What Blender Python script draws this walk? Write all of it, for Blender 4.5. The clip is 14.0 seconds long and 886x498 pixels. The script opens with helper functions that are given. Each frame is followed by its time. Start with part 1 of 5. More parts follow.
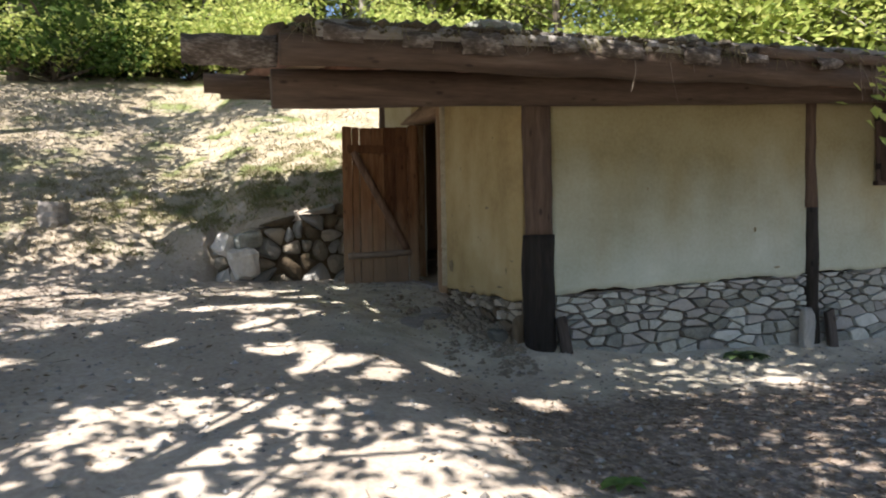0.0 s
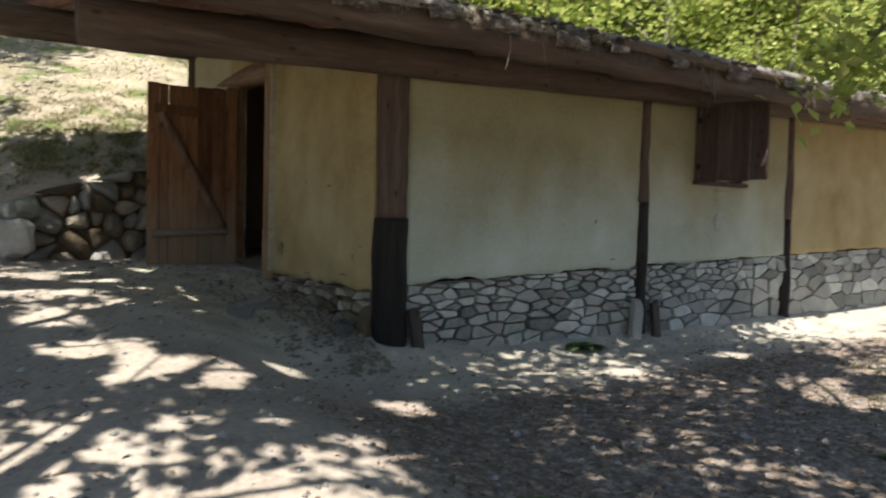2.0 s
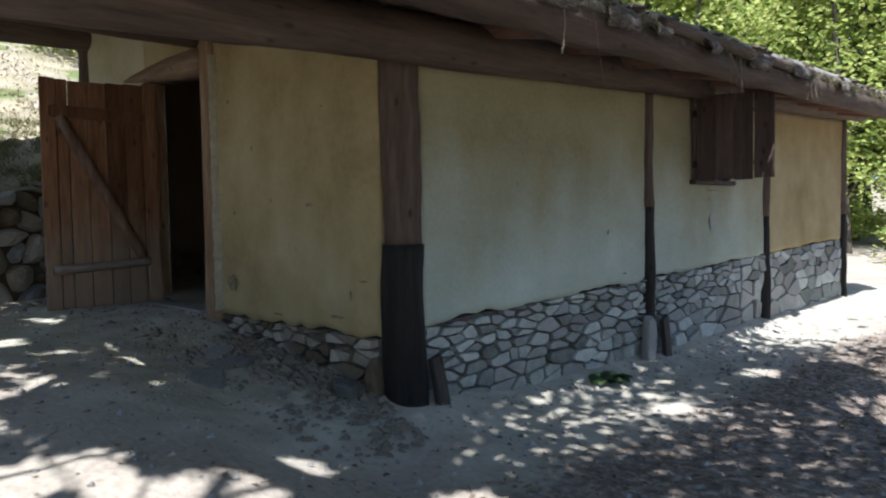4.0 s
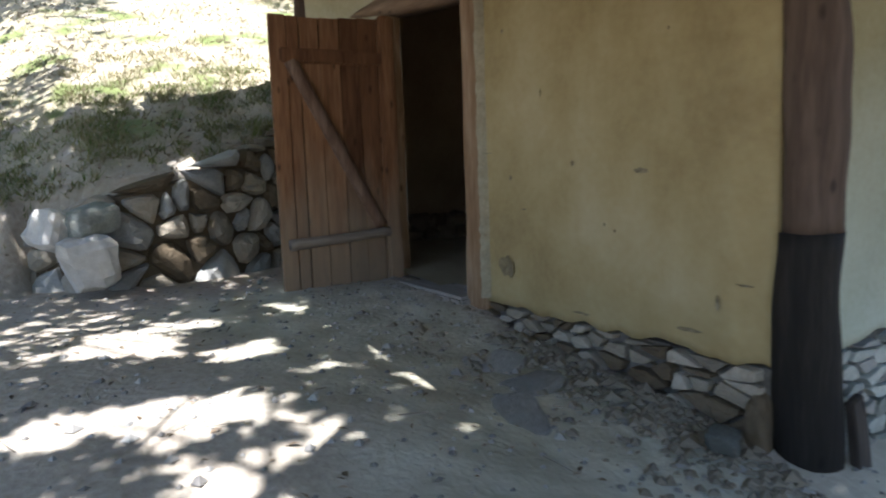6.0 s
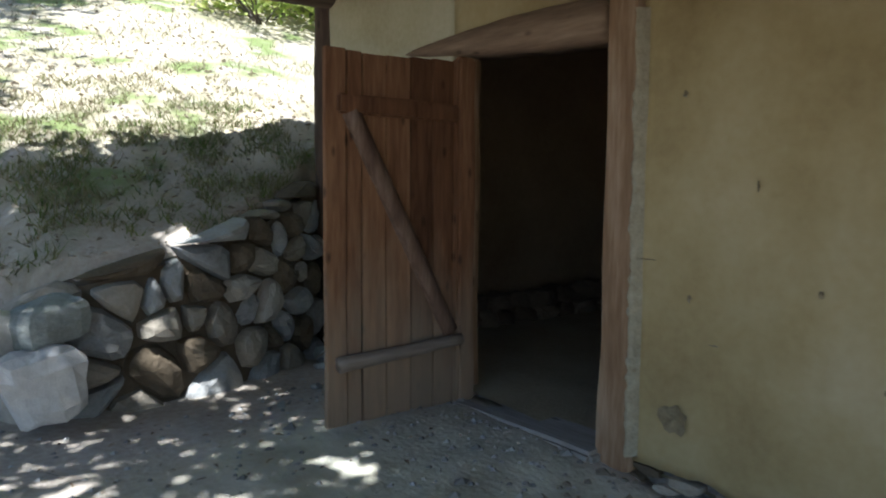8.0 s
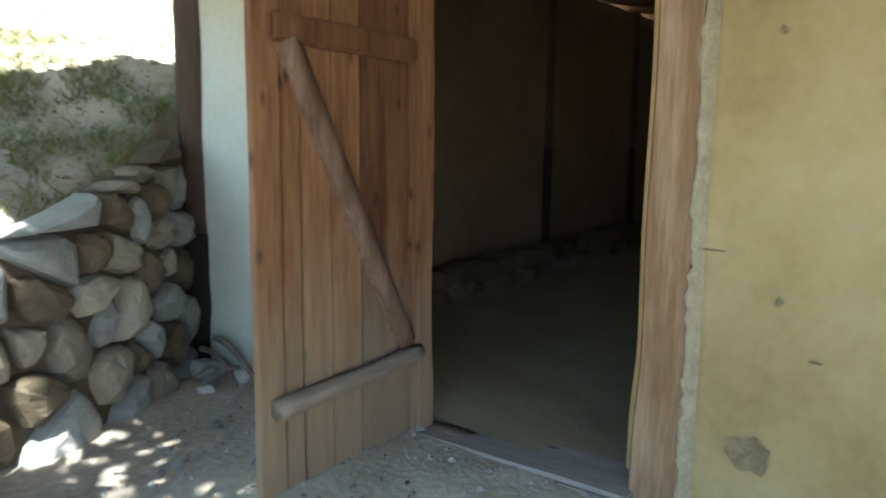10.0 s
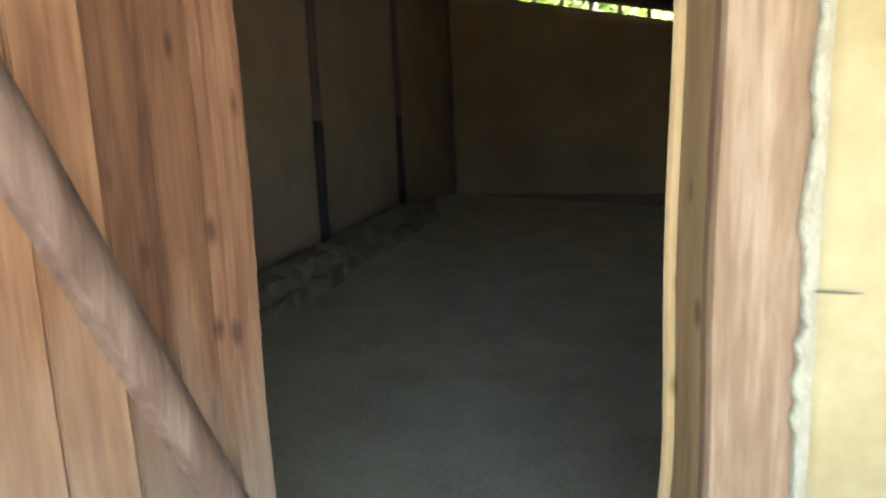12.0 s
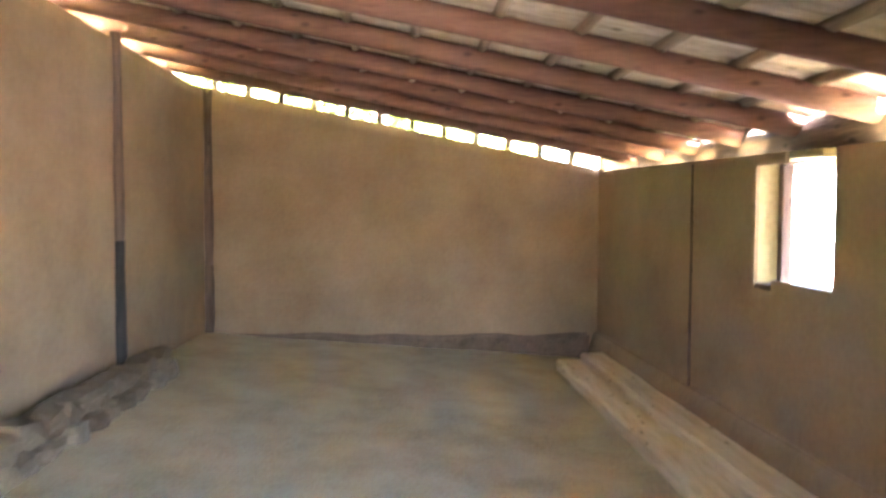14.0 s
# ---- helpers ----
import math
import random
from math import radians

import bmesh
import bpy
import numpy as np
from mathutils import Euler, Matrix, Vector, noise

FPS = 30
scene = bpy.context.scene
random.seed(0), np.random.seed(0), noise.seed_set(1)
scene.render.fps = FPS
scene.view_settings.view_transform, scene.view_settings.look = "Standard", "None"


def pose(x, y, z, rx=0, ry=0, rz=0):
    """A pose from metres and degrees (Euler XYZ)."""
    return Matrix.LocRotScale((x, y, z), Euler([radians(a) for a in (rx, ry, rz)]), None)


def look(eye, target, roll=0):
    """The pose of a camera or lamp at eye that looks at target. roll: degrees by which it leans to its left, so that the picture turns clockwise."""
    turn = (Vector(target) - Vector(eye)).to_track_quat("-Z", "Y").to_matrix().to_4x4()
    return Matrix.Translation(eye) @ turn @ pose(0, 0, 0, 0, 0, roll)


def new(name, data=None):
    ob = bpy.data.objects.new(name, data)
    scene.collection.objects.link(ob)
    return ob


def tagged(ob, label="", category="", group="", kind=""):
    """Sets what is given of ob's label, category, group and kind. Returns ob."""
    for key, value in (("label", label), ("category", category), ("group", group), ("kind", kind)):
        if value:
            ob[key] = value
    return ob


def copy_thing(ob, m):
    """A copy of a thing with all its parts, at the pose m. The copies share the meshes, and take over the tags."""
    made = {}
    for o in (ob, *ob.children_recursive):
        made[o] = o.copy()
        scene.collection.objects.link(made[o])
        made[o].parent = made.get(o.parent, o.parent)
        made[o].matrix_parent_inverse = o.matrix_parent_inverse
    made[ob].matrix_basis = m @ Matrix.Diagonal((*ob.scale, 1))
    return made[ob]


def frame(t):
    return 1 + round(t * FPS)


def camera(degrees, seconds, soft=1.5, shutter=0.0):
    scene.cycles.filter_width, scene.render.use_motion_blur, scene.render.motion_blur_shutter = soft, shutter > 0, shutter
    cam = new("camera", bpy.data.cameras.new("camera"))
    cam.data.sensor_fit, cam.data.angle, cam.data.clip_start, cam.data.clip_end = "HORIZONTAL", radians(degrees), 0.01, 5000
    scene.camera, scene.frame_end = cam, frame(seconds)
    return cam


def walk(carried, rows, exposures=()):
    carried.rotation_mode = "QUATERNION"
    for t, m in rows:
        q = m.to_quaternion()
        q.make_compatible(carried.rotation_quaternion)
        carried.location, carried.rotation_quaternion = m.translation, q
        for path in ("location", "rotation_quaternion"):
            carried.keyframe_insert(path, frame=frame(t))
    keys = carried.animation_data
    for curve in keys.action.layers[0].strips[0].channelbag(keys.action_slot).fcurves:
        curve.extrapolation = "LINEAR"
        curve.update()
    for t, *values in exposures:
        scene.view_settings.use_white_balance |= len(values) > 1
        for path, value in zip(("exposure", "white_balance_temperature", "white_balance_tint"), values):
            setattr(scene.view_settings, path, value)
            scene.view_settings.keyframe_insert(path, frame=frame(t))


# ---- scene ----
cam = camera(63.8, 14.0, soft=2.0, shutter=0.4)
PATH = [
    (0, (-2.461, -5.406, 0.558), (-1.842, -3.505, 0.524), -1.0),
    (0.5, (-2.464, -5.369, 0.516), (-1.795, -3.486, 0.444), 0.1),
    (1, (-2.52, -5.139, 0.496), (-1.738, -3.3, 0.425), 0.1),
    (1.5, (-2.539, -4.852, 0.57), (-1.57, -3.111, 0.394), 1.7),
    (2, (-2.637, -4.67, 0.569), (-1.494, -3.031, 0.484), 1.4),
    (2.2, (-2.668, -4.538, 0.566), (-1.451, -2.952, 0.501), 1.6),
    (4.3, (-2.703, -2.937, 0.785), (-1.296, -1.519, 0.692), -1.1),
    (4.5, (-2.641, -2.761, 0.821), (-1.348, -1.238, 0.725), -2.7),
    (5, (-2.627, -2.388, 0.858), (-1.498, -0.739, 0.777), -2.8),
    (5.5, (-2.584, -1.996, 0.951), (-1.441, -0.364, 0.78), -2.4),
    (6, (-2.623, -1.575, 0.917), (-1.563, 0.102, 0.661), -2.1),
    (6.5, (-2.662, -1.133, 0.997), (-1.574, 0.524, 0.726), -0.3),
    (7, (-2.65, -0.682, 1.115), (-1.518, 0.953, 0.894), 0.7),
    (7.2, (-2.657, -0.5, 1.14), (-1.485, 1.111, 0.964), 0.4),
    (9.3, (-2.62, 0.905, 1.344), (-1.305, 2.397, 1.134), 0.8),
    (9.5, (-2.584, 1.035, 1.324), (-1.175, 2.438, 1.109), 1.2),
    (10, (-2.459, 1.335, 1.271), (-0.86, 2.501, 0.98), 0.6),
    (10.5, (-2.26, 1.634, 1.273), (-0.552, 2.626, 0.957), -1.5),
    (11, (-1.939, 1.933, 1.352), (-0.157, 2.752, 0.96), 0.3),
    (11.5, (-1.673, 2.191, 1.349), (0.191, 2.75, 0.886), -1.2),
    (12, (-1.430, 2.402, 1.290), (0.487, 2.868, 0.908), -2.2),
    (12.5, (-1.01, 2.672, 1.350), (0.933, 2.606, 0.866), 1.4),
    (13, (-0.241, 2.54, 1.346), (1.708, 2.382, 0.93), 2.6),
    (13.5, (0.038, 2.439, 1.347), (2.023, 2.45, 1.101), 0.6),
    (14, (0.272, 2.419, 1.437), (2.268, 2.311, 1.351), 0.3),
]
walk(cam, [(t, look(eye, target, roll)) for t, eye, target, roll in PATH],
     exposures=[(0, 1.4, 6250, 15), (1, 1.4, 6300, 16), (1.6, 1.3, 6250, 15), (2.2, 0.92, 6250, 11), (4.3, 1.1, 5400, 12), (5, 1.9, 5500, 12), (5.5, 2.2, 5600, 11),
                (6, 1.85, 5600, 12), (6.5, 1.65, 5350, 11), (7.2, 1.6, 5300, 11), (9.5, 2.45, 5400, 3), (10, 3.1, 5600, 2), (10.5, 3.85, 5500, 2), (11, 4.25, 5500, 4),
                (11.5, 4.45, 5150, 5), (12, 4.75, 5450, 7), (12.5, 5.35, 6400, 14), (13, 6.45, 6600, 17), (13.5, 7.45, 6500, 23), (14, 8.2, 5800, 20)])

# ---- world and sun ----
SUN_FROM = Vector((-0.42, -0.30, 0.86)).normalized()
world = bpy.data.worlds.new("world")
scene.world = world
world.use_nodes = True
wn = world.node_tree.nodes
sky = wn.new("ShaderNodeTexSky")
sky.sky_type = "NISHITA"
sky.sun_disc = False
sky.sun_elevation = math.asin(SUN_FROM.z)
sky.sun_rotation = math.atan2(SUN_FROM.x, SUN_FROM.y)
world.node_tree.links.new(sky.outputs[0], wn["Background"].inputs[0])
wn["Background"].inputs[1].default_value = 0.075
sun = new("sun", bpy.data.lights.new("sun", "SUN"))
sun.data.energy = 5.0
sun.data.angle = radians(0.55)
sun.data.color = (1.0, 0.93, 0.82)
sun.matrix_world = look(SUN_FROM * 40, (0, 0, 0))


# ---- materials ----
def mat(name, stops, scale=6.0, stretch=(1, 1, 1), rough=0.85, bump=0.3, fine=60.0, fine_mix=0.35, random_mix=0.0,
        coords="Object", translucent=0.0, island=False, bump_dist=0.02, detail=6.0):
    """Two scales of noise through a colour ramp, with bump; stops: (place, colour)."""
    m = bpy.data.materials.new(name)
    m.use_nodes = True
    nt = m.node_tree
    n, l = nt.nodes, nt.links
    b = n["Principled BSDF"]
    tc = n.new("ShaderNodeTexCoord")
    mp = n.new("ShaderNodeMapping")
    mp.inputs["Scale"].default_value = stretch
    l.new(tc.outputs[coords], mp.inputs[0])
    big = n.new("ShaderNodeTexNoise")
    big.inputs["Scale"].default_value, big.inputs["Detail"].default_value, big.inputs["Roughness"].default_value = scale, detail, 0.6
    small = n.new("ShaderNodeTexNoise")
    small.inputs["Scale"].default_value, small.inputs["Detail"].default_value = fine, 4.0
    l.new(mp.outputs[0], big.inputs["Vector"])
    l.new(mp.outputs[0], small.inputs["Vector"])
    mix = n.new("ShaderNodeMix")
    mix.inputs[0].default_value = fine_mix
    l.new(big.outputs[0], mix.inputs[2])
    l.new(small.outputs[0], mix.inputs[3])
    src = mix.outputs[0]
    if random_mix:
        rnd = n.new("ShaderNodeNewGeometry" if island else "ShaderNodeObjectInfo")
        out = rnd.outputs["Random Per Island"] if island else rnd.outputs["Random"]
        mx = n.new("ShaderNodeMix")
        mx.inputs[0].default_value = random_mix
        l.new(src, mx.inputs[2])
        l.new(out, mx.inputs[3])
        src = mx.outputs[0]
    ramp = n.new("ShaderNodeValToRGB")
    els = ramp.color_ramp.elements
    els[0].position, els[0].color = stops[0][0], (*stops[0][1], 1)
    els[1].position, els[1].color = stops[-1][0], (*stops[-1][1], 1)
    for p, c in stops[1:-1]:
        e = els.new(p)
        e.color = (*c, 1)
    l.new(src, ramp.inputs[0])
    l.new(ramp.outputs[0], b.inputs["Base Color"])
    b.inputs["Roughness"].default_value = rough
    b.inputs["Specular IOR Level"].default_value = 0.25
    if bump:
        bp = n.new("ShaderNodeBump")
        bp.inputs["Strength"].default_value, bp.inputs["Distance"].default_value = bump, bump_dist
        l.new(mix.outputs[0], bp.inputs["Height"])
        l.new(bp.outputs[0], b.inputs["Normal"])
    if translucent:
        tr = n.new("ShaderNodeBsdfTranslucent")
        l.new(ramp.outputs[0], tr.inputs[0])
        ms = n.new("ShaderNodeMixShader")
        ms.inputs[0].default_value = translucent
        l.new(b.outputs[0], ms.inputs[1])
        l.new(tr.outputs[0], ms.inputs[2])
        l.new(ms.outputs[0], n["Material Output"].inputs[0])
    return m


def wood(name, dark, mid, light, axis, rough=0.8, bump=0.5, random_mix=0.15, knots=1.0):
    st = [5.0, 5.0, 5.0]
    st[axis] = 0.5
    m = mat(name, [(0.28, dark), (0.5, mid), (0.72, light)], scale=2.6, stretch=st, rough=rough, bump=bump, fine=13.0,
            fine_mix=0.33, random_mix=random_mix, bump_dist=0.012)
    if knots:
        n, l = m.node_tree.nodes, m.node_tree.links
        b = n["Principled BSDF"]
        col = b.inputs["Base Color"].links[0].from_socket
        tc = n.new("ShaderNodeTexCoord")
        mp = n.new("ShaderNodeMapping")
        ks = [9.0, 9.0, 9.0]
        ks[axis] = 4.2
        mp.inputs["Scale"].default_value = ks
        l.new(tc.outputs["Object"], mp.inputs[0])
        vo = n.new("ShaderNodeTexVoronoi")
        vo.inputs["Scale"].default_value = 1.0
        l.new(mp.outputs[0], vo.inputs["Vector"])
        mr = n.new("ShaderNodeMapRange")
        mr.inputs[1].default_value, mr.inputs[2].default_value = 0.06, 0.17
        mr.inputs[3].default_value, mr.inputs[4].default_value = 0.75 * knots, 0.0
        l.new(vo.outputs["Distance"], mr.inputs[0])
        mx = n.new("ShaderNodeMix")
        mx.data_type = "RGBA"
        mx.inputs[7].default_value = (dark[0] * 0.55, dark[1] * 0.55, dark[2] * 0.55, 1)
        l.new(mr.outputs[0], mx.inputs[0])
        l.new(col, mx.inputs[6])
        l.new(mx.outputs[2], b.inputs["Base Color"])
    return m


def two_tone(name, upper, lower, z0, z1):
    """Old lime wash, darker ochre above and pale below, along a wandering line."""
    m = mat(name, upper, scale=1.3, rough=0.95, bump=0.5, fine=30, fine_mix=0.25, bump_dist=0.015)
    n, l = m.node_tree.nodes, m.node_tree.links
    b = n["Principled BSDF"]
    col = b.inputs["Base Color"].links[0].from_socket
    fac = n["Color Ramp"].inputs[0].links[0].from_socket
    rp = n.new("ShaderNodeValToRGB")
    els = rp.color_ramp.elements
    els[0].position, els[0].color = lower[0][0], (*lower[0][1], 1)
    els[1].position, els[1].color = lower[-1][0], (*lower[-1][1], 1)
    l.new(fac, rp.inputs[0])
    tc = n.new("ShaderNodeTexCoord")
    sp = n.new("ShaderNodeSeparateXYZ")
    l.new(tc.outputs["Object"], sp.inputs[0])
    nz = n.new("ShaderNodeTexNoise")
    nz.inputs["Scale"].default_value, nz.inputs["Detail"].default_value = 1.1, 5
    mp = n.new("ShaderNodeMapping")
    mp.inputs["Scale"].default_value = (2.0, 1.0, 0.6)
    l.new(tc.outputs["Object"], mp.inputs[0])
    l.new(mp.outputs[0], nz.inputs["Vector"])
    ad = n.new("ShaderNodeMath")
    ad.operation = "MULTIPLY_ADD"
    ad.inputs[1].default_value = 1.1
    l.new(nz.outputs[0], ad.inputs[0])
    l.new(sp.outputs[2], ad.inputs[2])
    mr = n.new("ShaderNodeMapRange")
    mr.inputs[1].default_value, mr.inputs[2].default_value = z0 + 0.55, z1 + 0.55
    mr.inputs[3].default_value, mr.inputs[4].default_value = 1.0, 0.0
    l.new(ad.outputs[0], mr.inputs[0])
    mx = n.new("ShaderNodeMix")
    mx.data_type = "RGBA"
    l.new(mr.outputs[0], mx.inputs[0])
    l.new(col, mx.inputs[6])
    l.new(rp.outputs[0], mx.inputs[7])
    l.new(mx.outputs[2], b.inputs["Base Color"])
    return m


PLASTER = mat("lime_clay_plaster", [(0.3, (0.222, 0.162, 0.074)), (0.45, (0.312, 0.242, 0.115)), (0.56, (0.362, 0.292, 0.150)), (0.72, (0.425, 0.358, 0.212))],
              scale=1.4, rough=0.95, bump=0.55, fine=24, fine_mix=0.14, bump_dist=0.015)
# ochre upper stops are darkened further: the eaves' shade is put into the colour
PLASTER_EAVE_SHADED = two_tone("eave_shaded_lime_wash", [(0.3, (0.200, 0.165, 0.078)), (0.5, (0.278, 0.243, 0.130)), (0.72, (0.345, 0.315, 0.19))],
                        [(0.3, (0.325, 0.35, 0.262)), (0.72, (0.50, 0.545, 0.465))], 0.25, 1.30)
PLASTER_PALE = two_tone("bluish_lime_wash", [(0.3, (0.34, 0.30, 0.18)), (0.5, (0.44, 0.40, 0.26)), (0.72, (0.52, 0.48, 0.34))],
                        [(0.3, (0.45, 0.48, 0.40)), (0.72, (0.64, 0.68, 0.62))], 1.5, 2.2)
# interior clay, its colour darkened to carry part of the room's dimness
PLASTER_IN_DIMMED = mat("dimmed_interior_clay_plaster", [(0.25, (0.154, 0.106, 0.060)), (0.5, (0.212, 0.152, 0.089)), (0.75, (0.268, 0.198, 0.121))],
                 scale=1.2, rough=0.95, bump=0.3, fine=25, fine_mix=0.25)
MUD = mat("trodden_clay", [(0.25, (0.18, 0.148, 0.090)), (0.5, (0.275, 0.235, 0.152)), (0.8, (0.36, 0.315, 0.22))], scale=2.5, rough=0.95, bump=0.5, fine=45)
MORTAR = mat("dark_clay_mortar", [(0.3, (0.075, 0.068, 0.058)), (0.7, (0.19, 0.175, 0.15))], scale=8, rough=0.98, bump=0.8, fine=50)
STONE = mat("grey_field_stone", [(0.25, (0.12, 0.125, 0.112)), (0.45, (0.245, 0.255, 0.228)), (0.58, (0.35, 0.362, 0.325)), (0.76, (0.55, 0.565, 0.51))], scale=9, rough=0.9, bump=1.0,
            fine=48, fine_mix=0.45, random_mix=0.42)
STONE_BROWN = mat("brown_field_stone", [(0.2, (0.14, 0.12, 0.09)), (0.5, (0.27, 0.235, 0.18)), (0.8, (0.44, 0.40, 0.33))], scale=7, rough=0.9, bump=0.7,
                  fine=55, fine_mix=0.4, random_mix=0.4)
STONE_DIM = mat("dull_grey_stone", [(0.2, (0.16, 0.155, 0.145)), (0.5, (0.29, 0.285, 0.265)), (0.8, (0.43, 0.42, 0.39))], scale=7, rough=0.9, bump=0.8,
                fine=55, fine_mix=0.4, random_mix=0.3)
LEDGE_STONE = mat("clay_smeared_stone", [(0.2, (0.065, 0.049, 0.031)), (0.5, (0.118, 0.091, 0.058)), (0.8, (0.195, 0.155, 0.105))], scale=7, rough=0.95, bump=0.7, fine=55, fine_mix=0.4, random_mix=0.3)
PALE_GREY_STONE = mat("chalky_grey_stone", [(0.25, (0.24, 0.25, 0.23)), (0.5, (0.41, 0.425, 0.39)), (0.72, (0.59, 0.60, 0.56))], scale=9, rough=0.92, bump=1.0,
                      fine=50, fine_mix=0.4, random_mix=0.35)
WHITE_STONE = mat("pale_limestone", [(0.25, (0.42, 0.40, 0.36)), (0.7, (0.66, 0.64, 0.59))], scale=6, rough=0.9, bump=0.6, fine=50)
LOG_X = wood("old_log_x", (0.045, 0.032, 0.024), (0.105, 0.075, 0.055), (0.19, 0.145, 0.11), 0)
LOG_Y = wood("old_log_y", (0.045, 0.032, 0.024), (0.105, 0.075, 0.055), (0.19, 0.145, 0.11), 1)
LOG_Z = wood("old_log_z", (0.038, 0.025, 0.017), (0.085, 0.057, 0.040), (0.155, 0.112, 0.080), 2)
LOG_GREY = wood("weathered_grey_log", (0.10, 0.09, 0.08), (0.22, 0.205, 0.185), (0.38, 0.36, 0.33), 0)
CHAR = wood("charred_log", (0.006, 0.005, 0.0045), (0.014, 0.012, 0.010), (0.040, 0.033, 0.027), 2)
DOOR_WOOD = wood("brown_door_plank", (0.055, 0.023, 0.011), (0.150, 0.071, 0.033), (0.30, 0.165, 0.082), 2, random_mix=0.25)


def worn_low(m, colour, z0, z1):
    """Splashed mud and weathering on the lower part of the boards, along a wandering line."""
    n, l = m.node_tree.nodes, m.node_tree.links
    b = n["Principled BSDF"]
    col = b.inputs["Base Color"].links[0].from_socket
    tc = n.new("ShaderNodeTexCoord")
    sp = n.new("ShaderNodeSeparateXYZ")
    l.new(tc.outputs["Object"], sp.inputs[0])
    nz = n.new("ShaderNodeTexNoise")
    nz.inputs["Scale"].default_value, nz.inputs["Detail"].default_value = 3.0, 7
    mp = n.new("ShaderNodeMapping")
    mp.inputs["Scale"].default_value = (2.5, 2.5, 0.8)
    l.new(tc.outputs["Object"], mp.inputs[0])
    l.new(mp.outputs[0], nz.inputs["Vector"])
    ad = n.new("ShaderNodeMath")
    ad.operation = "MULTIPLY_ADD"
    ad.inputs[1].default_value = 1.2
    l.new(nz.outputs[0], ad.inputs[0])
    l.new(sp.outputs[2], ad.inputs[2])
    mr = n.new("ShaderNodeMapRange")
    mr.inputs[1].default_value, mr.inputs[2].default_value = z0 + 0.6, z1 + 0.6
    mr.inputs[3].default_value, mr.inputs[4].default_value = 0.62, 0.0
    l.new(ad.outputs[0], mr.inputs[0])
    mx = n.new("ShaderNodeMix")
    mx.data_type = "RGBA"
    mx.inputs[7].default_value = (*colour, 1)
    l.new(mr.outputs[0], mx.inputs[0])
    l.new(col, mx.inputs[6])
    l.new(mx.outputs[2], b.inputs["Base Color"])


worn_low(DOOR_WOOD, (0.25, 0.205, 0.145), 0.25, 1.0)
BRACE_WOOD = wood("worn_brace_wood", (0.045, 0.025, 0.016), (0.110, 0.066, 0.043), (0.22, 0.155, 0.11), 2)
RAIL_WOOD = wood("worn_rail_wood", (0.09, 0.07, 0.055), (0.20, 0.165, 0.13), (0.33, 0.29, 0.23), 0)
REBATE_WOOD = wood("brown_rebate_wood", (0.13, 0.078, 0.030), (0.215, 0.138, 0.060), (0.29, 0.20, 0.10), 2)
LIP_WOOD = wood("yellow_lip_wood", (0.25, 0.155, 0.06), (0.40, 0.265, 0.115), (0.50, 0.36, 0.18), 2)
JAMB_WOOD = wood("peeled_jamb_wood", (0.105, 0.058, 0.027), (0.220, 0.138, 0.075), (0.36, 0.265, 0.175), 2, bump=0.35, random_mix=0.0)
SHUTTER_WOOD = wood("dark_shutter_plank", (0.04, 0.027, 0.022), (0.085, 0.058, 0.047), (0.14, 0.10, 0.082), 2)
RAFTER_WOOD = wood("reddish_rafter", (0.075, 0.038, 0.025), (0.155, 0.080, 0.054), (0.245, 0.14, 0.095), 1)
POLE_WOOD = wood("ceiling_pole", (0.28, 0.21, 0.15), (0.52, 0.43, 0.33), (0.70, 0.62, 0.51), 1, random_mix=0.0)
BATTEN_WOOD = wood("ceiling_batten", (0.16, 0.11, 0.07), (0.30, 0.23, 0.155), (0.44, 0.36, 0.26), 0)
SOIL = mat("roof_soil", [(0.3, (0.05, 0.04, 0.03)), (0.55, (0.10, 0.085, 0.06)), (0.75, (0.13, 0.14, 0.05))], scale=5, rough=0.98, bump=0.9, fine=40)
MOSS = mat("roof_moss", [(0.38, (0.055, 0.045, 0.03)), (0.52, (0.10, 0.10, 0.03)), (0.62, (0.16, 0.18, 0.04)), (0.8, (0.24, 0.26, 0.06))], scale=9, rough=0.98, bump=0.9, fine=60)
BARK = mat("tree_bark", [(0.3, (0.05, 0.042, 0.033)), (0.6, (0.13, 0.11, 0.09)), (0.8, (0.22, 0.19, 0.16))], scale=3, stretch=(6, 6, 0.8), rough=0.95, bump=0.9, fine=30)
PALE_BARK = mat("pale_tree_bark", [(0.3, (0.22, 0.19, 0.16)), (0.6, (0.42, 0.38, 0.34)), (0.8, (0.55, 0.52, 0.48))], scale=3, stretch=(5, 5, 1.5), rough=0.9, bump=0.6, fine=30)
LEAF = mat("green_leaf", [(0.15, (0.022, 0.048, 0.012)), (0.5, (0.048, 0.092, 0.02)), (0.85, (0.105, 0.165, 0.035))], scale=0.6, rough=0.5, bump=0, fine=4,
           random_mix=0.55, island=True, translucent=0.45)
FRESH_WEED = mat("fresh_green_weed", [(0.2, (0.08, 0.15, 0.035)), (0.8, (0.17, 0.27, 0.075))], scale=12, rough=0.5, bump=0, fine=40, translucent=0.3)
WEED = mat("dull_green_weed", [(0.2, (0.03, 0.055, 0.02)), (0.8, (0.07, 0.11, 0.04))], scale=12, rough=0.6, bump=0, fine=40)
